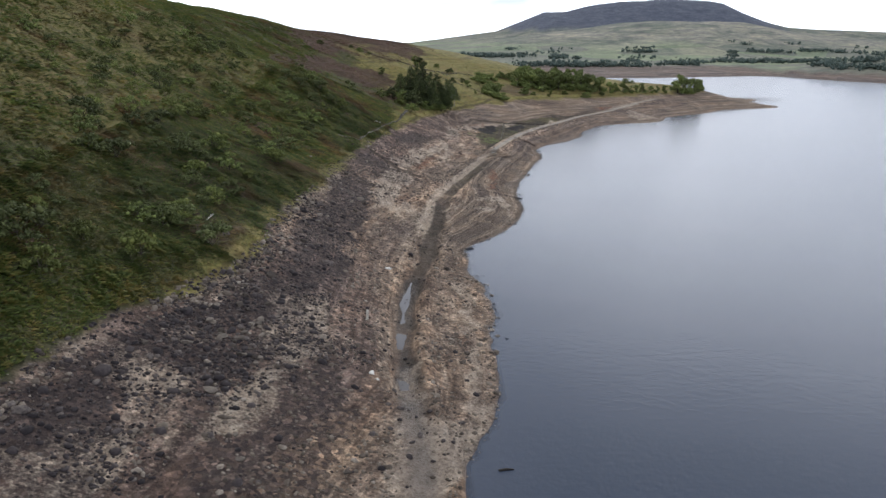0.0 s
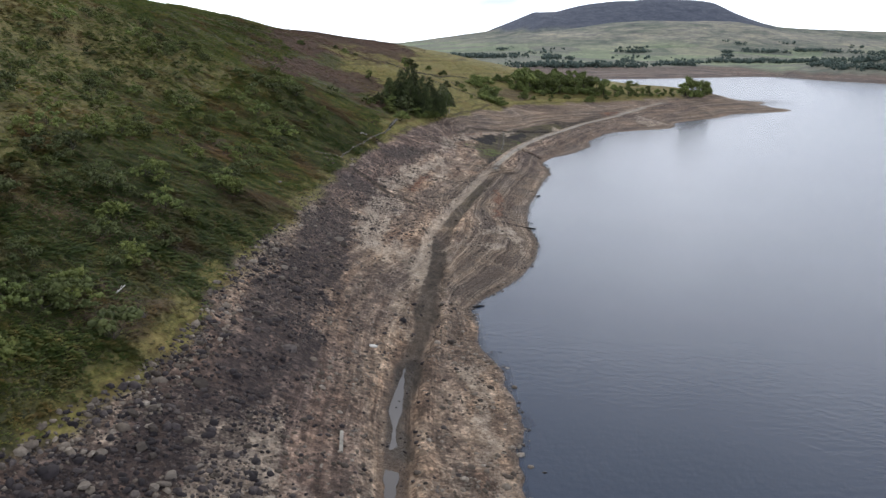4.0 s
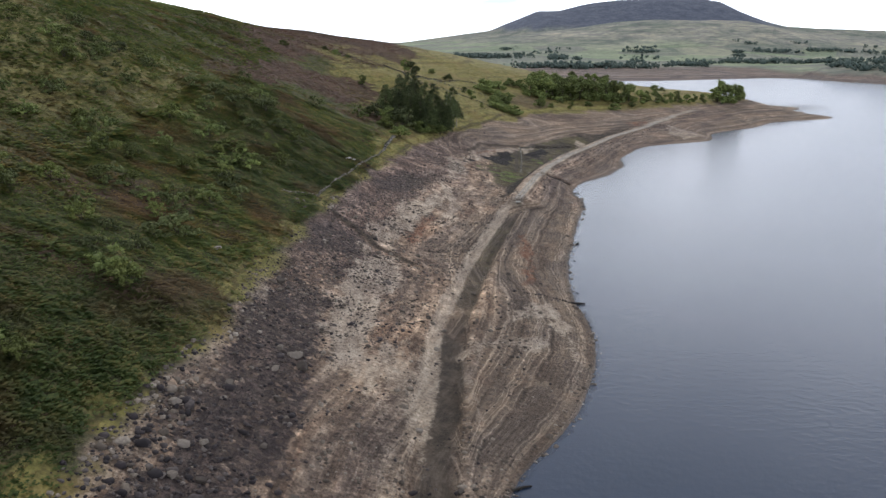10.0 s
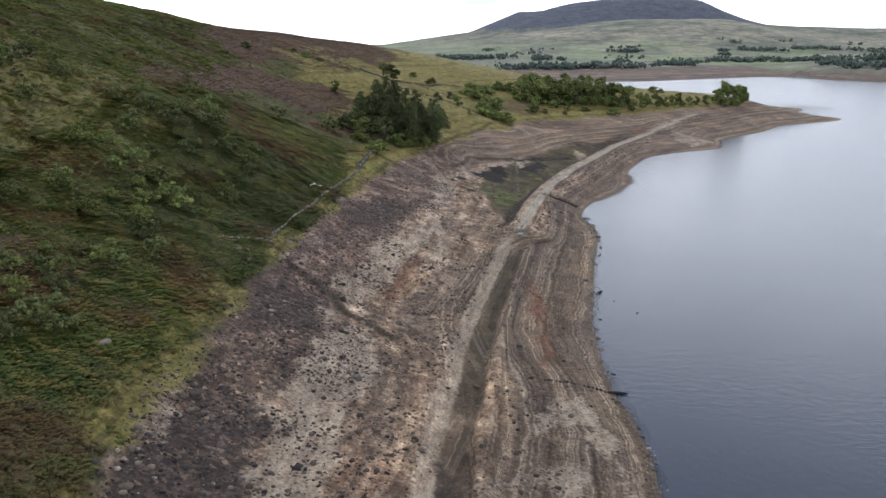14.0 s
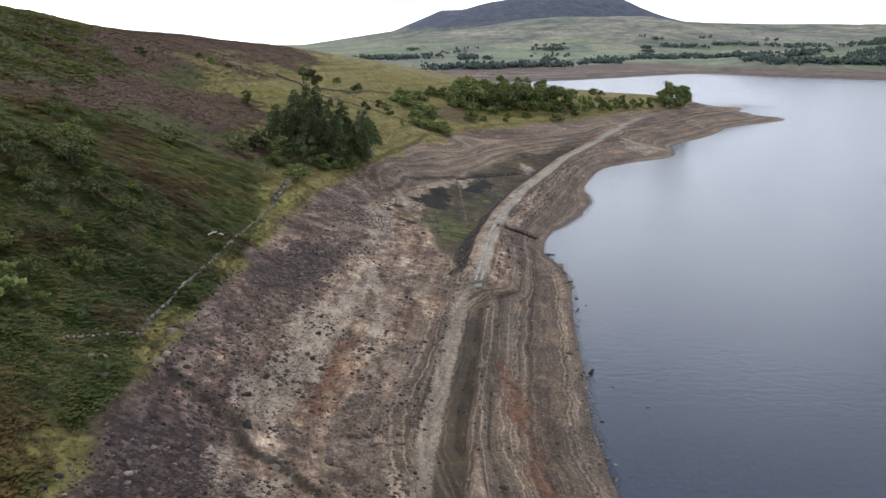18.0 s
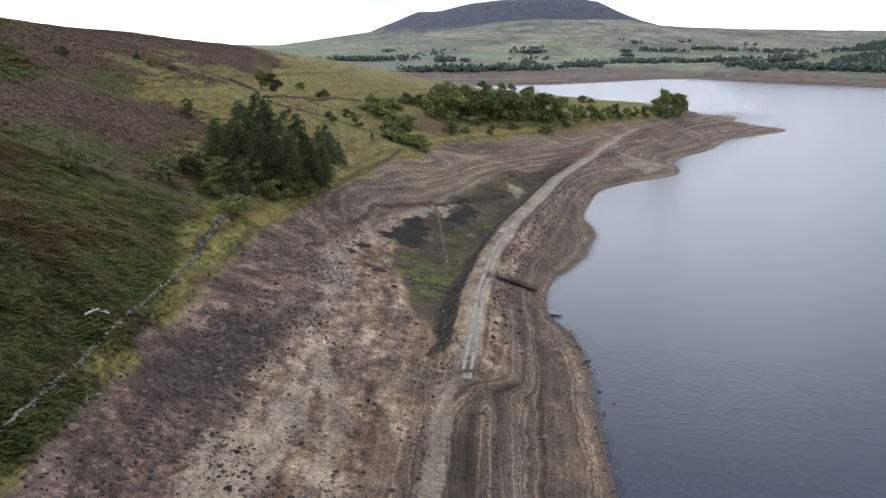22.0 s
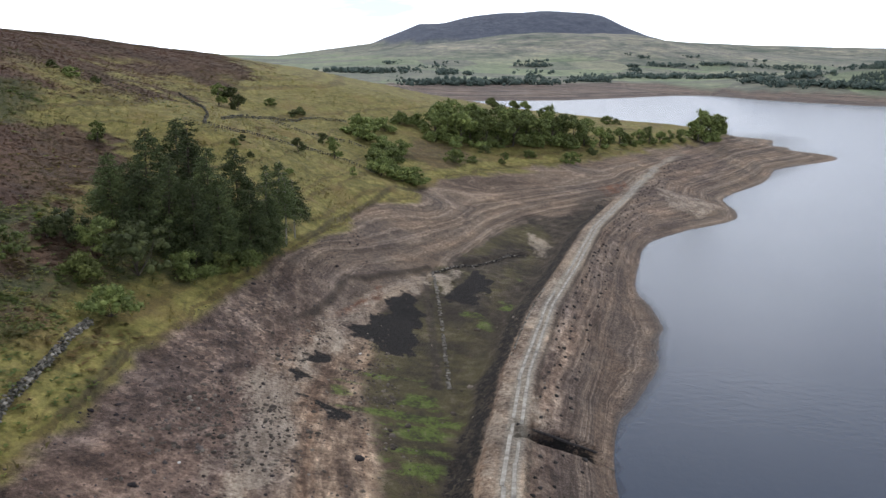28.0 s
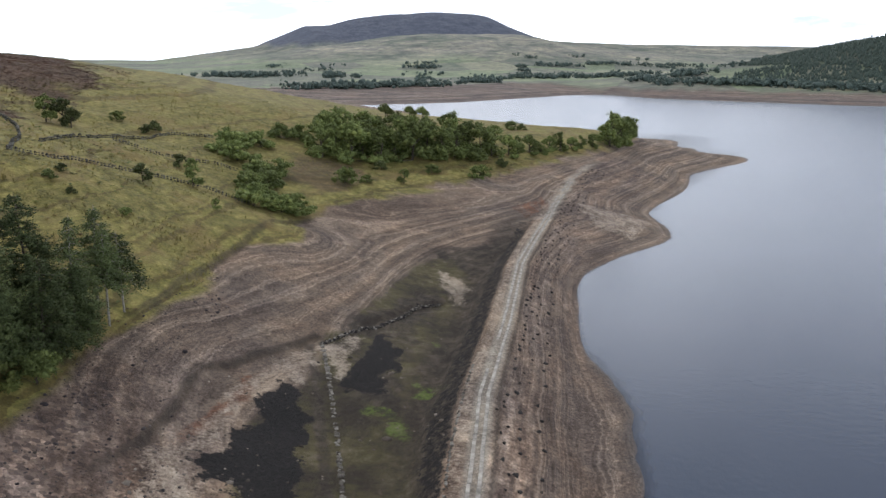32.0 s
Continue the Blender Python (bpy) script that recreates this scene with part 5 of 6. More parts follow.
def leaf_quads(centres, sizes, rng, upright=0.35, thin=1.0):
    n = len(centres)
    r = turns(n, rng)
    a, b = r[:, :, 0], r[:, :, 1]
    a = a * np.array([1, 1, 1 - upright])
    s = sizes[:, None] * 0.5
    v = np.stack([centres - a * s - b * s * thin * 0.5, centres + a * s * 0.2 - b * s * thin, centres + a * s + b * s * thin * 0.3, centres - a * s * 0.3 + b * s * thin], 1)
    return v.reshape(-1, 3), (np.array([0, 1, 2, 3])[None] + 4 * np.arange(n)[:, None])


def broadleaf(name, tall, wide, seed, leaf, bark, clumps=90, leaves=26, size=0.34, low=0.25, bushy=False):
    """A trunk with limbs and a crown of leaf clumps with gaps."""
    rng = np.random.default_rng(seed)
    root = new(name)
    limbs = []
    top = tall * (0.55 if bushy else 0.72)
    bend = rng.normal(0, 0.05 * tall, (3, 2))
    spine = [(0, 0, -0.3), (*bend[0] * 0.3, top * 0.35), (*bend[1] * 0.6, top * 0.7), (*bend[2], top)]
    thick = tall * (0.018 if bushy else 0.024)
    limbs.append(tube(spine, [thick * 1.2, thick, thick * 0.7, thick * 0.3]))
    heads = []
    stems = 9 if bushy else 8
    for k in range(stems):
        a = 2 * math.pi * k / stems + rng.uniform(-0.4, 0.4)
        up = rng.uniform(low, 0.95) * tall * 0.86
        out = wide * 0.5 * rng.uniform(0.45, 0.95) * (1.15 - 0.55 * up / tall)
        start = (0, 0, 0.1) if bushy else (bend[1][0] * 0.4, bend[1][1] * 0.4, up * 0.55)
        end = (out * math.cos(a), out * math.sin(a), up)
        mid = tuple((s + e) / 2 + rng.normal(0, 0.05 * tall) for s, e in zip(start, end))
        limbs.append(tube([start, mid, end], [thick * 0.6, thick * 0.4, thick * 0.12], 5))
        heads.append(end)
    heads.append((*bend[2], tall * 0.86))
    v, f = joined(limbs)
    child(new("trunk", mesh_of("trunk", v, f, bark, True)), root)
    heads = np.array(heads)
    pick = rng.integers(0, len(heads), clumps)
    way = rng.normal(size=(clumps, 3))
    way /= np.linalg.norm(way, axis=1)[:, None]
    lobe = np.array([wide * 0.24, wide * 0.24, tall * 0.15])
    c = heads[pick] + way * lobe * rng.uniform(0.35, 1.0, (clumps, 1))
    c[:, 2] = np.clip(c[:, 2], tall * low * 0.55, tall * 0.985)
    q = np.repeat(c, leaves, 0) + rng.normal(0, 1, (clumps * leaves, 3)) * np.array([1, 1, 0.75]) * wide * 0.055
    q[:, 2] = np.maximum(q[:, 2], 0.15)
    v, f = leaf_quads(q, size * rng.uniform(0.6, 1.3, len(q)), rng)
    cv, cf = stone_cloud(c, wide * rng.uniform(0.055, 0.085, clumps), rng, 0.85)
    cv[:, 2] = np.maximum(cv[:, 2], 0.05)
    v, f = joined([(v, np.concatenate([f[:, [0, 1, 2]], f[:, [0, 2, 3]]])), (cv, cf)])
    child(new("crown", mesh_of("crown", v, f, leaf)), root)
    return root


def conifer(name, tall, wide, seed, bark, bare=0.18, tiers=26):
    """A straight trunk with tiers of drooping sprays, uneven and open."""
    rng = np.random.default_rng(seed)
    root = new(name)
    lean = rng.normal(0, 0.02 * tall, 2)
    v, f = tube([(0, 0, -0.3), (*lean * 0.4, tall * 0.5), (*lean, tall)], [tall * 0.014, tall * 0.009, 0.02], 7)
    pieces, q, s, hearts, girth = [(v, f)], [], [], [], []
    for k in range(tiers):
        h = bare + (1 - bare) * (k + rng.uniform(-0.3, 0.3)) / tiers
        reach = wide * 0.5 * min(1.0, 1.45 * (1 - h) ** 0.62 + 0.05) * rng.uniform(0.6, 1.1)
        for b in range(rng.integers(4, 7)):
            a = rng.uniform(0, 2 * math.pi)
            start = np.array([*(lean * h), h * tall])
            end = start + np.array([math.cos(a) * reach, math.sin(a) * reach, -0.22 * reach + rng.normal(0, 0.2)])
            mid = (start + end) / 2 + np.array([0, 0, 0.10 * reach])
            pieces.append(tube([start, mid, end], [0.045, 0.03, 0.01], 3))
            n = max(10, int(reach * 46))
            t = np.sqrt(rng.uniform(0.02, 1.0, n))[:, None]
            path = start * (1 - t) ** 2 + 2 * mid * t * (1 - t) + end * t**2
            q.append(path + rng.normal(0, 1, (n, 3)) * np.array([0.26, 0.26, 0.20]) * (0.5 + reach * 0.22))
            s.append(rng.uniform(0.16, 0.34, n))
            if reach > 1.0:
                for u in (0.35, 0.7):
                    hearts.append(start * (1 - u) ** 2 + 2 * mid * u * (1 - u) + end * u**2)
                    girth.append(reach * 0.12)
    v, f = joined(pieces)
    child(new("trunk", mesh_of("trunk", v, f, bark, True)), root)
    v, f = leaf_quads(np.concatenate(q), np.concatenate(s), rng, 0.5, 0.55)
    f = np.concatenate([f[:, [0, 1, 2]], f[:, [0, 2, 3]]])
    if wide > 5.8:
        v, f = joined([(v, f), stone_cloud(np.array(hearts), np.array(girth), rng, 0.6)])
    child(new("crown", mesh_of("crown", v, f, CONIFER)), root)
    return root


def stand(ob, x, y, turn=0.0, scale=1.0, sink=0.1):
    ob.matrix_basis = pose(x, y, at(x, y) - sink, 0, 0, turn) @ Matrix.Scale(scale, 4)
    return ob


def another(ob, x, y, turn, scale, sink=0.1):
    return copy_scaled(ob, pose(x, y, at(x, y) - sink, 0, 0, turn), scale)


def copy_scaled(ob, m, scale):
    made = copy_thing(ob, m)
    made.matrix_basis = m @ Matrix.Scale(scale, 4)
    return made


def conifer_stand():
    """The dark clump at the shore, with leafy bushes at its feet."""
    label = "tall dark conifer in a dense clump above the shore"
    for k, (x, y, tall, wide) in enumerate(((6.5, 371, 15, 8.6), (3.0, 377, 16, 8.6), (-2.5, 374, 14, 8.2), (10, 377.5, 14.5, 8.2), (0.5, 383, 14.5, 8.2), (11.6, 372, 10.5, 6.8), (-6.5, 371, 10, 7), (14, 376, 9, 6))):
        stand(tagged(conifer("conifer", tall, wide, 60 + k, BARK, 0.10), label, "conifer", "conifers in the clump"), x, y, 40 * k)
    for k, (x, y, tall, wide) in enumerate(((1.5, 366.5, 12.5, 7.4), (5.0, 365, 11, 7.2), (-2.5, 367.5, 10, 6.6), (8.0, 368.5, 10.5, 6.4))):
        stand(tagged(conifer("conifer", tall, wide, 90 + k, BARK, 0.06), label, "conifer", "conifers in the clump"), x, y, 70 * k)
    for k, (x, y, tall, wide) in enumerate(((13.6, 378.5, 13, 5), (16.5, 383, 11, 6), (17.8, 387, 9.5, 5.5), (15.2, 385.5, 12, 4.5))):
        stand(tagged(conifer("conifer", tall, wide, 80 + k, PALE_BARK, 0.42, 16), "thin conifer with a bare pale trunk beside the clump", "conifer", "conifers in the clump"), x, y, 60 * k)
    for k, (x, y, tall, wide, leaf) in enumerate(((-0.6, 355.5, 7.0, 7.5, DARK_LEAF), (-5.0, 358.5, 5.0, 6.0, LEAF), (-9.5, 360, 4.5, 5.5, DARK_LEAF), (5.0, 358.5, 4.0, 5.0, LEAF), (11.5, 367.5, 3.2, 4.5, LEAF), (-1.2, 343.0, 3.6, 5.6, LEAF), (-6, 351, 3.0, 4.5, GORSE), (8.2, 364, 3.0, 4.0, GORSE))):
        stand(tagged(broadleaf("bush", tall, wide, 100 + k, leaf, BARK, 80, 44, 0.22, 0.2, True), "broad leafy green bush beside the conifer clump", "bush"), x, y, 50 * k)


conifer_stand()


def hillside_scrub():
    """Rounded bushes scattered over the bracken slope."""
    kinds = [broadleaf("scrub_bush", t, w, 140 + k, leaf, BARK, 44, 26, 0.19, 0.10, True) for k, (t, w, leaf) in enumerate(((2.6, 4.2, SCRUB), (3.0, 4.0, GORSE), (2.2, 3.8, SCRUB), (3.2, 4.8, LEAF), (2.4, 3.4, GORSE)))]
    near = [(-43, 130), (-50.4, 155.6), (-38.8, 152.3), (-30.7, 113), (-29.9, 101), (-41, 92.5), (-36.9, 88.5), (-46.3, 190.3), (-27.4, 176.7), (-35.9, 98.8), (-45.5, 159.3), (-45, 187.9),
            (-39.3, 149.2), (-31.2, 154.9), (-25.8, 175.4), (-27.6, 201.1), (-47, 173), (-64, 217), (-49.5, 233), (-38.6, 215), (-23.8, 112), (-28.7, 132), (-28.1, 142.8), (-31.7, 291.5),
            (-43.7, 324), (-31.5, 289.6), (-65.5, 261), (-45, 331), (-36.4, 310), (-32.3, 300.5), (-42, 286), (-38.1, 286), (-26.2, 338), (-14.2, 351), (-34, 141), (-52, 141), (-55, 175), (-57, 198)]
    rng = random.Random(4)
    extra = [(rng.uniform(-82, -22), rng.uniform(70, 300)) for _ in range(280)]
    for k, (x, y) in enumerate(near + extra):
        if k >= len(near) and at(x, y) < 14:
            continue
        base = kinds[k % 5]
        ob = another(base, x, y, rng.uniform(0, 360), rng.uniform(0.95, 1.5) if k < len(near) else rng.uniform(0.45, 1.15))
        pale = base in (kinds[1], kinds[4])
        tagged(ob, "pale yellow-green rounded bush among bracken" if pale else "dark green rounded bush among bracken", "bush", "bushes on the hillside")
    for ob in kinds:
        for o in (*ob.children_recursive, ob):
            bpy.data.objects.remove(o)


hillside_scrub()


def pasture_trees():
    hedge = [broadleaf("hedge_bush", 4.2, 7.0, 170 + k, LEAF, BARK, 130, 22, 0.30, 0.06, True) for k in range(3)]
    tall = [broadleaf("tree", t, w, 180 + k, LEAF, BARK, 170, 26, 0.38, 0.08) for k, (t, w) in enumerate(((11, 9), (12, 8.5), (10, 9.5), (9, 8)))]
    small = [broadleaf("small_tree", t, w, 190 + k, leaf, BARK, 70, 30, 0.24, 0.25) for k, (t, w, leaf) in enumerate(((4.2, 3.0, LEAF), (3.6, 3.4, SCRUB)))]
    low = [broadleaf("bush", t, w, 195 + k, leaf, BARK, 60, 30, 0.24, 0.12, True) for k, (t, w, leaf) in enumerate(((2.4, 3.6, LEAF), (2.0, 3.0, SCRUB)))]
    for k, (x, y) in enumerate(((35, 499.6), (38, 495), (43, 499.5), (54.5, 514), (36, 479), (39.4, 473), (44.5, 473), (37.3, 456), (41, 460), (37, 445.5), (42, 445.5), (45, 447.5), (49, 514), (40, 466), (34, 487), (39.5, 451))):
        tagged(another(hedge[k % 3], x, y, 70 * k, 0.8 + 0.07 * (k % 5)), "dark green thicket bush in a line across the pasture", "bush", "thicket bushes in the pasture")
    belt = ((58, 499), (62, 503), (66, 500), (70, 506), (74, 502), (79, 507), (83, 504), (88, 508), (92, 506), (97, 511), (101, 513), (106, 515), (111, 519), (64, 510), (72, 513), (80, 514), (90, 516), (99, 520), (60, 508), (86, 512))
    for k, (x, y) in enumerate(belt):
        tagged(another(tall[k % 4], x, y, 50 * k, 0.86 + 0.1 * (k % 4), 0.5), "dark leafy tree in the belt behind the shore", "tree", "trees in the belt")
    for k, (x, y, s) in enumerate(((122, 526, 0.46), (128, 531, 0.54), (133, 533, 0.5), (138, 538, 0.44), (143, 541, 0.5), (149, 545, 0.42), (154, 548, 0.44), (160, 551, 0.42), (171, 559, 0.95), (175, 563, 1.0), (180, 568, 0.9), (186, 575, 0.85), (192, 583, 0.7), (118, 523, 0.6), (197, 596, 0.75))):
        tagged(another(tall[(k + 1) % 4], x, y, 30 * k, s * 1.12, 0.5), "leafy tree on the low headland", "tree", "trees on the headland")
    for x, y, s in ((90, 566, 0.62), (99, 568, 0.5), (102, 563, 0.5)):
        tagged(another(tall[2], x, y, 20, s), "lone round tree on the crest of the pasture", "tree", "lone trees on the crest")
    for k, (x, y, s) in enumerate(((26.3, 446, 1.0), (23.9, 460, 0.8), (75.1, 482, 0.9), (0.5, 485, 1.6), (-2.5, 482, 1.4), (2.5, 480, 1.2), (-17, 411, 0.95), (18.2, 437, 0.9), (29.8, 434, 0.5))):
        tagged(another(small[k % 2], x, y, 80 * k, s), "small leafy tree standing alone on the pasture", "tree", "small trees on the pasture")
    for k, (x, y, s) in enumerate(((59.5, 475, 1.6), (72, 493, 1.2), (98, 492, 1.5), (7, 427, 0.6), (5.9, 422, 0.6), (9.1, 418.7, 0.5), (16.5, 417, 0.5), (18.5, 497, 1.2), (10, 501, 1.0), (16.8, 494, 1.0), (-31, 451, 1.0), (-36, 455, 0.9), (-48.6, 425, 0.9), (-26, 452, 0.8), (65, 478, 0.8),
                                   (-11.8, 359.5, 1.0), (140, 577, 1.5), (145, 580, 1.2), (85, 492, 1.0), (110, 508, 1.2), (26, 463, 0.8))):
        tagged(another(low[k % 2], x, y, 55 * k, s), "low dark bush on the grassy slope", "bush", "low bushes on the pasture")
    for ob in hedge + tall + small + low:
        for o in (*ob.children_recursive, ob):
            bpy.data.objects.remove(o)


pasture_trees()


def far_woods():
    """Woods across the lake, far off: small crowns set close together."""
    rng = np.random.default_rng(21)

    def patch(n, cx, cy, rx, ry):
        a, r = rng.uniform(0, 2 * np.pi, n), np.sqrt(rng.uniform(0, 1, n))
        x, y = cx + rx * r * np.cos(a), cy + ry * r * np.sin(a)
        return np.stack([x, y, height(x, y)], -1)

    def row(n, a, b, spread):
        k = rng.uniform(0, 1, n)
        x, y = a[0] + (b[0] - a[0]) * k + rng.normal(0, spread, n), a[1] + (b[1] - a[1]) * k + rng.normal(0, spread, n)
        return np.stack([x, y, height(x, y)], -1)

    leafy = np.concatenate([row(150, (85, 1560), (150, 1640), 26), row(150, (140, 1212), (325, 1310), 11), patch(46, 432, 1440, 30, 14), row(60, (550, 1600), (620, 1570), 16), row(80, (640, 1560), (725, 1500), 16),
                            np.concatenate([patch(rng.integers(2, 12), rng.uniform(150, 1150), rng.uniform(1330, 2150), rng.uniform(8, 40), rng.uniform(5, 14)) for _ in range(46)]), patch(26, 485, 1915, 30, 16), patch(30, 776, 1925, 60, 20), patch(40, 916, 1967, 60, 22), row(60, (1000, 1950), (1130, 2010), 18), row(220, (590, 1240), (770, 1060), 9), row(200, (770, 1060), (1150, 820), 12), row(60, (600, 1290), (690, 1270), 12)])
    conifers = np.concatenate([patch(6500, 1080, 1310, 290, 140), patch(800, 800, 1190, 120, 60), patch(1100, 950, 1120, 190, 60), patch(1500, 1380, 1250, 220, 150)])
    n = len(leafy)
    p = np.repeat(leafy, 7, 0) + rng.normal(0, 1, (n * 7, 3)) * np.array([3.4, 3.4, 2.0]) * np.repeat(rng.uniform(0.5, 1.2, (n, 1)), 7, 0) + np.array([0, 0, 3.6])
    v, f = stone_cloud(p, np.exp(rng.normal(0.45, 0.4, len(p))), rng, 0.95)
    tagged(new("far_leafy_woods", mesh_of("far_leafy_woods", v, f, HAZY_FAR_LEAF)), "distant dark green woods across the lake", "woods", kind="stuff")
    m = len(conifers)
    a = np.arange(6) * np.pi / 3
    ring = np.stack([np.cos(a), np.sin(a), 0 * a], -1)
    cone = np.concatenate([ring * 3.4 + (0, 0, 0.5), ring * 2.4 + (0, 0, 5.0), [(0, 0, 9.5)]])
    cf = [(k, (k + 1) % 6, 6 + (k + 1) % 6) for k in range(6)] + [(k, 6 + (k + 1) % 6, 6 + k) for k in range(6)] + [(6 + k, 6 + (k + 1) % 6, 12) for k in range(6)]
    s = rng.uniform(0.28, 0.62, (m, 1, 1))
    v = cone[None] * s * (1 + rng.uniform(-0.15, 0.15, (m, 13, 3))) + conifers[:, None]
    f = np.array(cf)[None] + 13 * np.arange(m)[:, None, None]
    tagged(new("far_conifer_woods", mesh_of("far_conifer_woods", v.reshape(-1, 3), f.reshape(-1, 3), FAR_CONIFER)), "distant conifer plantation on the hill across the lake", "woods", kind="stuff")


far_woods()


# ---- walls, masonry and old timber ----
STONES = [boulder_mesh("stone", WALL_STONE, 70 + k, 1) for k in range(5)]
PALE_STONES = [boulder_mesh("stone", PALE_WALL, 90 + k, 1) for k in range(5)]
DARK_STONES = [boulder_mesh("stone", DARK_WALL, 80 + k, 1) for k in range(5)]


def dry_wall(name, label, line, tall, thick, step, meshes, seed, tumbled=0.0):
    """A dry stone wall: courses of single stones along a line; name, label, line of places."""
    rng = random.Random(seed)
    root = tagged(new(name), label, "stone wall")
    x0, y0, _, _ = along_line(line, 0)
    root.location = (x0, y0, at(x0, y0))
    length = sum(math.hypot(b[0] - a[0], b[1] - a[1]) for a, b in zip(line, line[1:]))
    courses = max(1, round(tall / (step * 0.62)))
    s = 0.0
    while s < length:
        x, y, nx, ny = along_line(line, s)
        gone = tumbled * (0.5 + 0.5 * tangled(np.array([s]), np.array([0.0]), 5, seed)[0])
        for c in range(courses):
            if rng.random() < gone * (c + 0.6) / courses:
                continue
            for side in ((-1, 1) if thick > step * 0.9 else (0,)):
                px, py = x + nx * side * thick * 0.27 + rng.gauss(0, 0.05), y + ny * side * thick * 0.27 + rng.gauss(0, 0.05)
                ob = child(new("stone", rng.choice(meshes)), root)
                ob.matrix_parent_inverse = Matrix.Translation(-root.location)
                k = step * rng.uniform(0.5, 0.78)
                ob.matrix_basis = pose(px, py, at(px, py) + step * 0.1 + c * step * 0.6, rng.uniform(-15, 15), rng.uniform(-15, 15), math.degrees(math.atan2(-nx, ny)) + rng.uniform(-20, 20)) @ Matrix.Diagonal((k * 0.8, k, k * 0.85, 1))
        s += step * rng.uniform(0.85, 1.1)
    return root


dry_wall("stone_wall", "grey dry stone wall along the foot of the pasture", [(-4.8, 317.5), (-3.8, 329), (-2.6, 340)], 0.8, 0.6, 0.42, STONES + PALE_STONES, 1)
dry_wall("stone_wall", "ruined dry stone wall half buried in bracken", [(-20.2, 241.6), (-17, 244.5), (-14.4, 247.6), (-14.2, 254.3), (-13.3, 260), (-11.5, 272), (-7.8, 296), (-6, 308), (-4.8, 317.5)], 0.42, 0.3, 0.42, PALE_STONES, 2, 0.6)
dry_wall("stone_wall", "low broken stone wall across the drained basin", [(41.2, 392), (40.2, 380), (39, 368), (37.2, 354), (36, 344)], 0.36, 0.42, 0.42, PALE_STONES, 3, 0.45)
dry_wall("stone_wall", "low curved stone wall edging the drained basin", [(41.2, 392), (46, 396), (50.3, 399.7), (55, 404.5), (59, 410), (63.2, 412)], 0.5, 0.4, 0.42, DARK_STONES + PALE_STONES, 4, 0.2)
dry_wall("stone_wall", "dark line of wall stones running into the lake", [(21.8, 216.6), (25, 217.2), (27, 216.8), (29.6, 216.2)], 0.42, 0.4, 0.5, DARK_STONES, 5, 0.2)
dry_wall("stone_wall", "mossy dry stone wall climbing the pasture", [(-0.6, 430), (9, 437.5), (18.5, 444), (28, 448.5), (36, 445)], 0.8, 0.4, 0.62, STONES, 6, 0.15)
dry_wall("stone_wall", "dry stone wall running across the upper pasture", [(1.4, 446.7), (5, 462), (9, 473.7), (21.8, 495.4), (32, 499.5)], 0.75, 0.4, 0.66, STONES, 7, 0.2)
dry_wall("stone_wall", "low dry stone wall between two pastures", [(11.2, 471.8), (19.9, 468), (29.9, 471.4), (35.5, 469)], 0.65, 0.4, 0.66, STONES, 8, 0.2)
dry_wall("stone_wall", "stone wall climbing towards the heather ridge", [(-0.6, 430), (-1.5, 446), (-5, 462), (-12, 480)], 0.75, 0.4, 0.7, STONES, 9, 0.2)
dry_wall("stone_wall", "scattered wall footing along the dark ditch", [(44.5, 348), (47.5, 356), (52, 366.5), (57, 377)], 0.3, 0.3, 0.4, PALE_STONES, 10, 0.6)


def outfall():
    """Two masonry wing walls where a culvert leaves the track bank."""
    root = tagged(new("culvert_wing_wall"), "dark stone wing walls of a culvert under the track", "culvert")
    root.location = (41, 327.4, 1.0)
    for a, b in (((40.3, 329.2), (48.6, 327.9)), ((40.1, 325.7), (46.5, 325.2))):
        n = 15
        for k in range(n):
            t = k / (n - 1)
            x, y = a[0] + (b[0] - a[0]) * t, a[1] + (b[1] - a[1]) * t
            top, low = 3.3 * (1 - t) + 0.3 * t, 0.9 * (1 - t) - 0.5 * t
            rows = max(1, int((top - low) / 0.42))
            for r in range(rows):
                ob = child(new("block", DARK_STONES[(k * 3 + r) % 5]), root)
                ob.matrix_parent_inverse = Matrix.Translation(-root.location)
                ob.matrix_basis = pose(x, y, low + 0.42 * r + 0.12, 0, 0, 8 * (k % 3) - 8) @ Matrix.Diagonal((0.40, 0.42, 0.36, 1))
        v, f = tube([(a[0], a[1], 3.62), (b[0], b[1], 0.55)], [0.15, 0.15], 4)
        child(new("coping", mesh_of("coping", v - np.array(root.location), f, DARK_WALL)), root)


outfall()


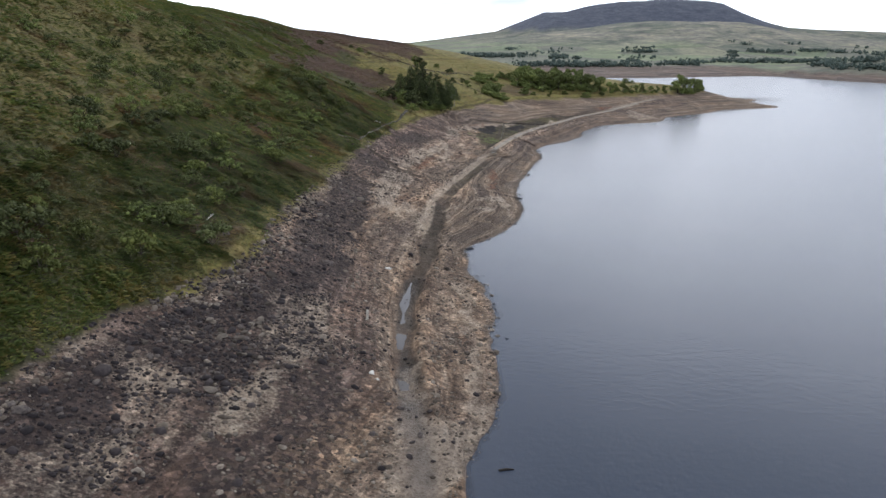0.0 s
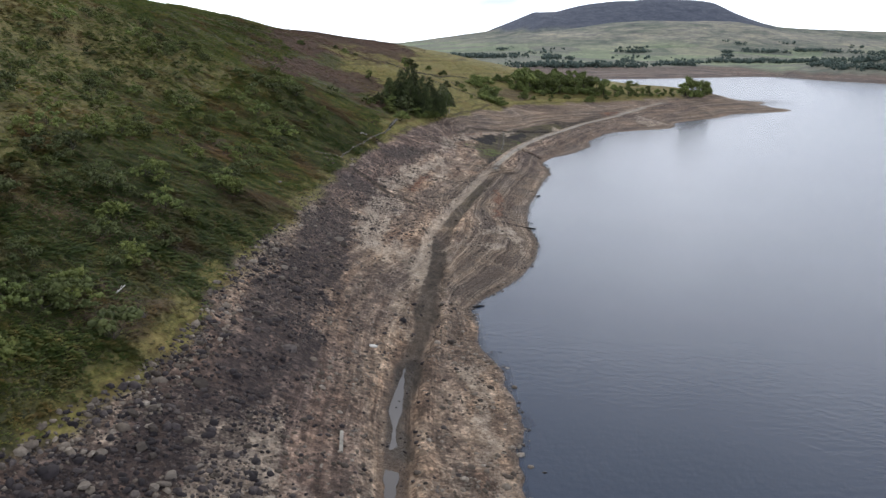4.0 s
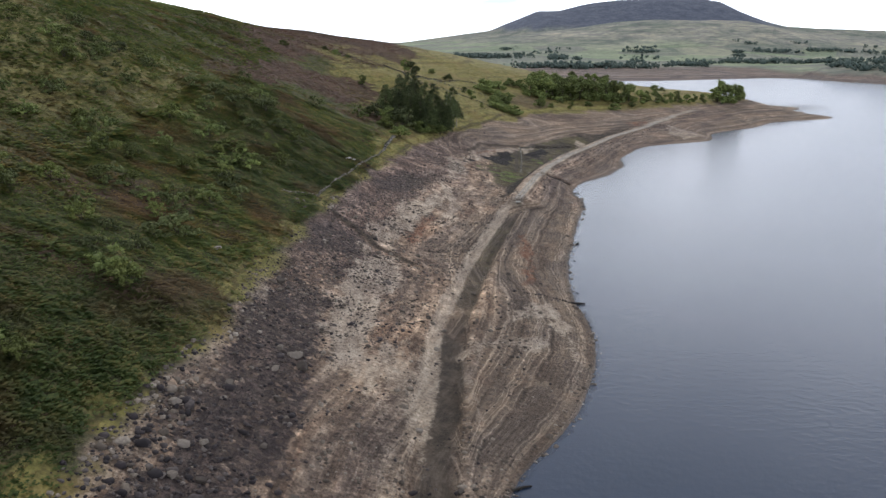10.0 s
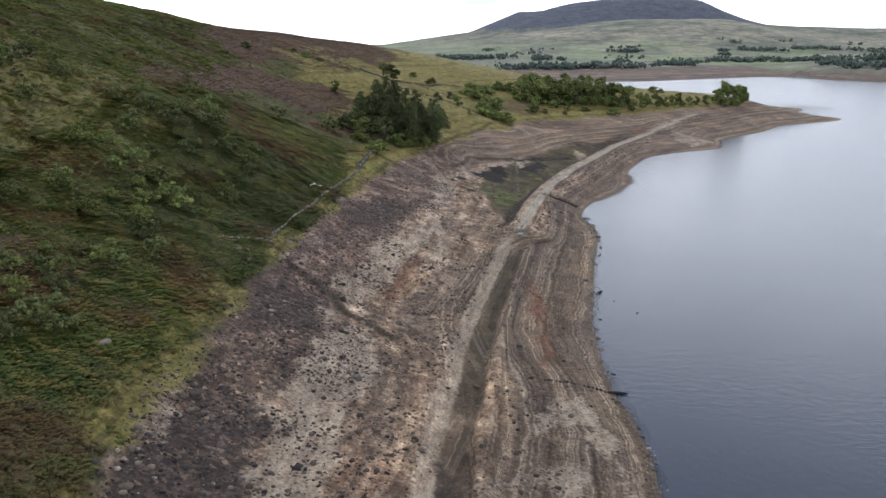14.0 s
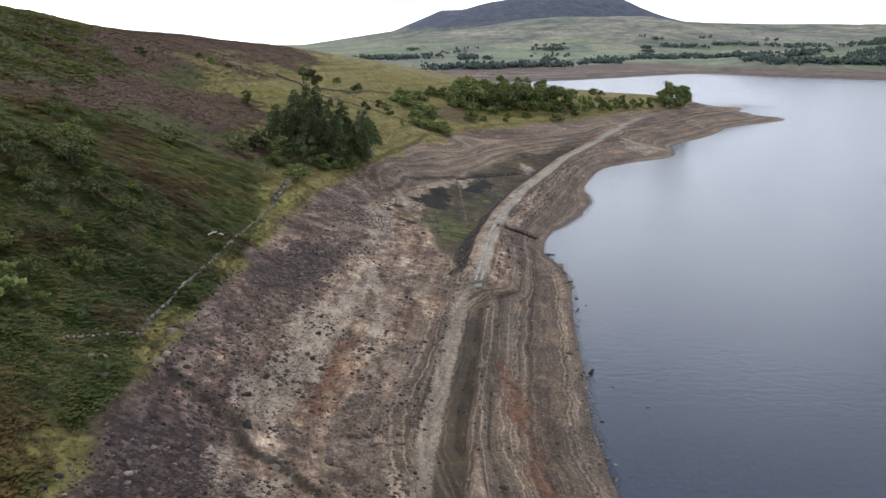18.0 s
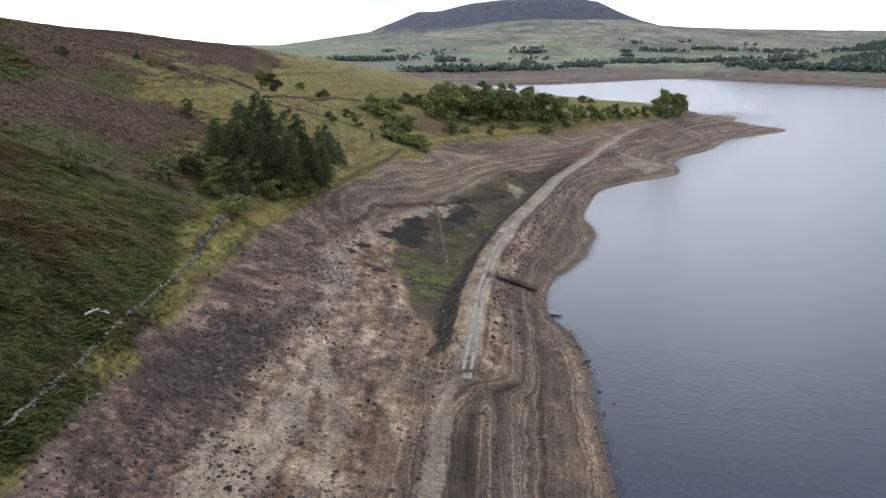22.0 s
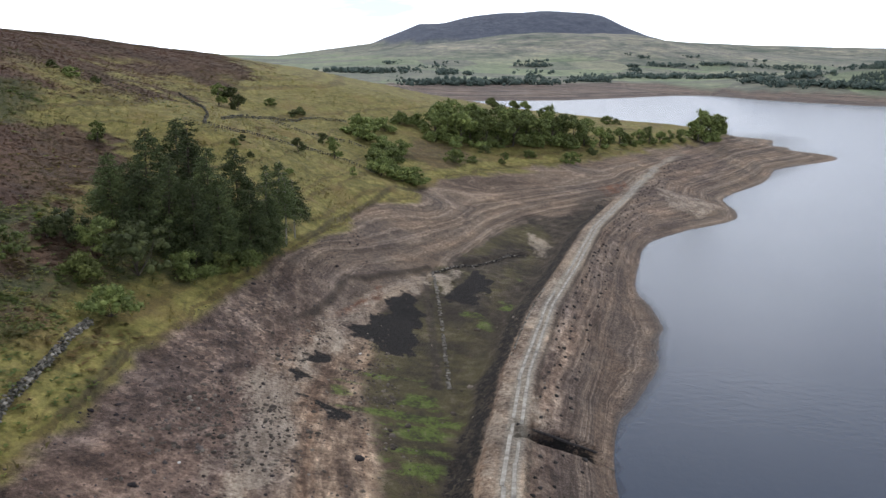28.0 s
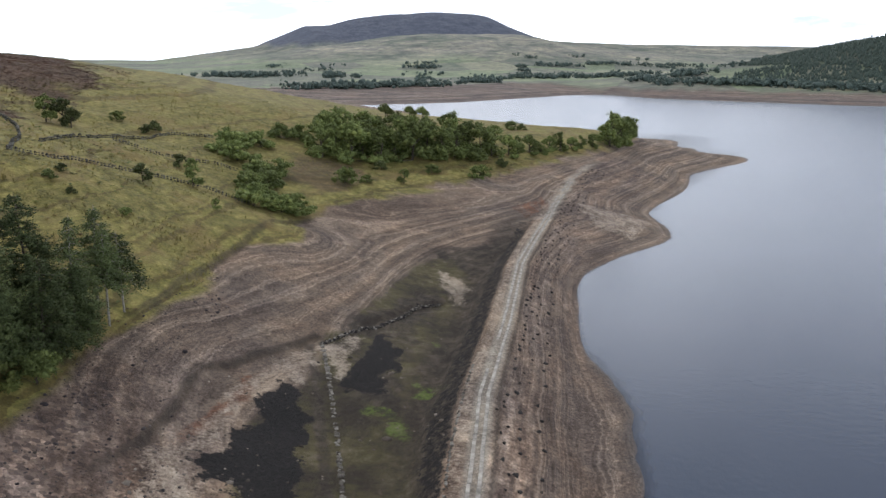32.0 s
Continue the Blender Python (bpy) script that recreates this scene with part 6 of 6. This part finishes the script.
def track_strips():
    """Worn concrete wheel strips of the old track, laid in lengths."""
    rng = random.Random(3)
    root = tagged(new("track_paving"), "worn pale concrete strips paving the old track", "paving")
    x0, y0, _, _ = along_line(TRACK, 1)
    root.location = (x0, y0, at(x0, y0))
    bm = bmesh.new()
    bmesh.ops.create_cube(bm, size=1.0)
    bmesh.ops.scale(bm, vec=(0.44, 1.0, 0.10), verts=bm.verts)
    bmesh.ops.bevel(bm, geom=bm.edges[:], offset=0.03, segments=1, affect="EDGES")
    me = bpy.data.meshes.new("slab")
    bm.to_mesh(me)
    bm.free()
    me.materials.append(CONCRETE)
    for side in (0.10, 1.0):
        s = 0.8
        while s < 255:
            size = rng.uniform(3.5, 6.0)
            x, y, nx, ny = along_line(TRACK, s + size / 2)
            if rng.random() < 0.97 - 0.12 * (s > 190):
                off = side + rng.gauss(0, 0.015)
                px, py = x + nx * off, y + ny * off
                ob = child(new("slab", me), root)
                ob.matrix_parent_inverse = Matrix.Translation(-root.location)
                ob.matrix_basis = pose(px, py, at(px, py) + 0.02, 0, 0, math.degrees(math.atan2(ny, nx))) @ Matrix.Diagonal((rng.uniform(0.8, 1.0), size, 1, 1))
            s += size + 0.02


track_strips()


def slab_at_tip():
    bm = bmesh.new()
    bmesh.ops.create_cube(bm, size=1.0)
    bmesh.ops.scale(bm, vec=(1.1, 3.4, 0.16), verts=bm.verts)
    bmesh.ops.bevel(bm, geom=bm.edges[:], offset=0.06, segments=2, affect="EDGES")
    me = bpy.data.meshes.new("concrete_slab")
    bm.to_mesh(me)
    bm.free()
    me.materials.append(PALE_CONCRETE)
    for s, off in ((1.6, 0.55),):
        x, y, nx, ny = along_line(TRACK, s)
        ob = new("concrete_slab", me)
        ob.matrix_world = pose(x + nx * off, y + ny * off, at(x, y) + 0.0, -1, 0, math.degrees(math.atan2(ny, nx)))
        tagged(ob, "pale worn concrete slab at the end of the old track", "slab")
    beam = bmesh.new()
    bmesh.ops.create_cube(beam, size=1.0)
    bmesh.ops.scale(beam, vec=(0.35, 4.2, 0.3), verts=beam.verts)
    bmesh.ops.bevel(beam, geom=beam.edges[:], offset=0.04, segments=1, affect="EDGES")
    me = bpy.data.meshes.new("concrete_beam")
    beam.to_mesh(me)
    beam.free()
    me.materials.append(CONCRETE)
    ob = new("concrete_beam", me)
    ob.matrix_world = pose(-1.8, 108, at(-1.8, 108) + 0.1, 0, 0, 4)
    tagged(ob, "long pale concrete beam lying among stones", "beam")


slab_at_tip()


def timber():
    """Driftwood on the shore and sodden logs in the shallows."""
    def log(name, x, y, z, size, thick, turn, material, label, fork=True, tilt=0):
        rng = random.Random(int(x * 7 + y))
        pieces = [tube([(-size / 2, 0, 0), (0, rng.gauss(0, 0.08), 0.05), (size / 2, rng.gauss(0, 0.1), 0.02)], [thick, thick * 0.85, thick * 0.45], 7)]
        if fork:
            pieces.append(tube([(0.1 * size, 0, 0.05), (0.3 * size, 0.22 * size, 0.12 * size)], [thick * 0.6, thick * 0.2], 5))
            pieces.append(tube([(-0.15 * size, 0, 0.05), (-0.05 * size, -0.2 * size, 0.18 * size)], [thick * 0.55, thick * 0.2], 5))
        v, f = joined(pieces)
        ob = new(name, mesh_of(name, v, f, material, True))
        ob.matrix_world = pose(x, y, z, 0, tilt, turn)
        return tagged(ob, label, "driftwood")

    log("driftwood", -11.8, 286.3, at(-11.8, 286.3) + 0.25, 2.2, 0.14, 60, DRIFTWOOD, "bleached white dead branch at the grass edge")
    log("driftwood", -10.9, 287.4, at(-10.9, 287.4) + 0.2, 1.4, 0.10, 150, DRIFTWOOD, "bleached white dead branch at the grass edge")
    log("driftwood", -26.6, 122, at(-26.6, 122) + 0.5, 1.6, 0.09, 20, DRIFTWOOD, "bleached dead stick among bracken", True, -40)
    log("log", 30.2, 216.0, 0.12, 2.6, 0.20, -10, BLACK_WOOD, "black sodden log at the end of the ruined wall", False)
    log("log", 14.8, 159.6, 0.08, 2.0, 0.16, 30, BLACK_WOOD, "black sodden log lying in the shallows", False)
    log("log", 14.3, 71.2, 0.02, 1.5, 0.16, 15, BLACK_WOOD, "black sodden log floating near the shore", False)
    log("log", 37.8, 256.8, 0.1, 1.6, 0.2, 50, BLACK_WOOD, "black sodden log at the water's edge")
    log("log", 46.5, 297, 0.08, 1.8, 0.18, 10, BLACK_WOOD, "black sodden log at the water's edge", False)
    log("log", 48.4, 316.2, 0.10, 1.9, 0.13, -25, BLACK_WOOD, "black sodden log lying in the shallows", False)
    rng = random.Random(9)
    for x, y in ((17.3, 117), (17.0, 124), (16.4, 140), (15.2, 147), (17.6, 108), (31.4, 222), (33.4, 231), (34.6, 243), (38.9, 252), (40.9, 246), (42.5, 277), (45.5, 284), (36.0, 262), (30.2, 205)):
        ob = new("shallow_rock", DARK_STONES[rng.randrange(5)])
        k = rng.uniform(0.22, 0.45)
        ob.matrix_world = pose(x, y, max(at(x, y), -0.12) + 0.08, 0, 0, rng.uniform(0, 360)) @ Matrix.Diagonal((k, k * 0.8, k * 0.7, 1))
        tagged(ob, "wet black rock breaking the water's surface", "rock", "rocks in the shallows")


timber()


def pool():
    """The shallow pool in the old sunken way."""
    rng = random.Random(2)
    left, right = [], []
    s = 158.0
    while s < 207:
        x, y, nx, ny = along_line(SUNK_WAY, s)
        w = 0.46 + 0.22 * math.sin(s * 0.42) + rng.uniform(-0.12, 0.12)
        w *= min(1.0, (s - 157) / 5, (207.5 - s) / 5)
        left.append((x - nx * w, y - ny * w, 1.09))
        right.append((x + nx * w, y + ny * w, 1.09))
        s += 0.8
    n = len(left)
    f = [(k, k + 1, n + k + 1, n + k) for k in range(n - 1)]
    tagged(new("pool", mesh_of("pool", left + right, f, MUDDY_WATER)), "narrow shallow pool lying in the sunken way", "pool", kind="structure")


pool()
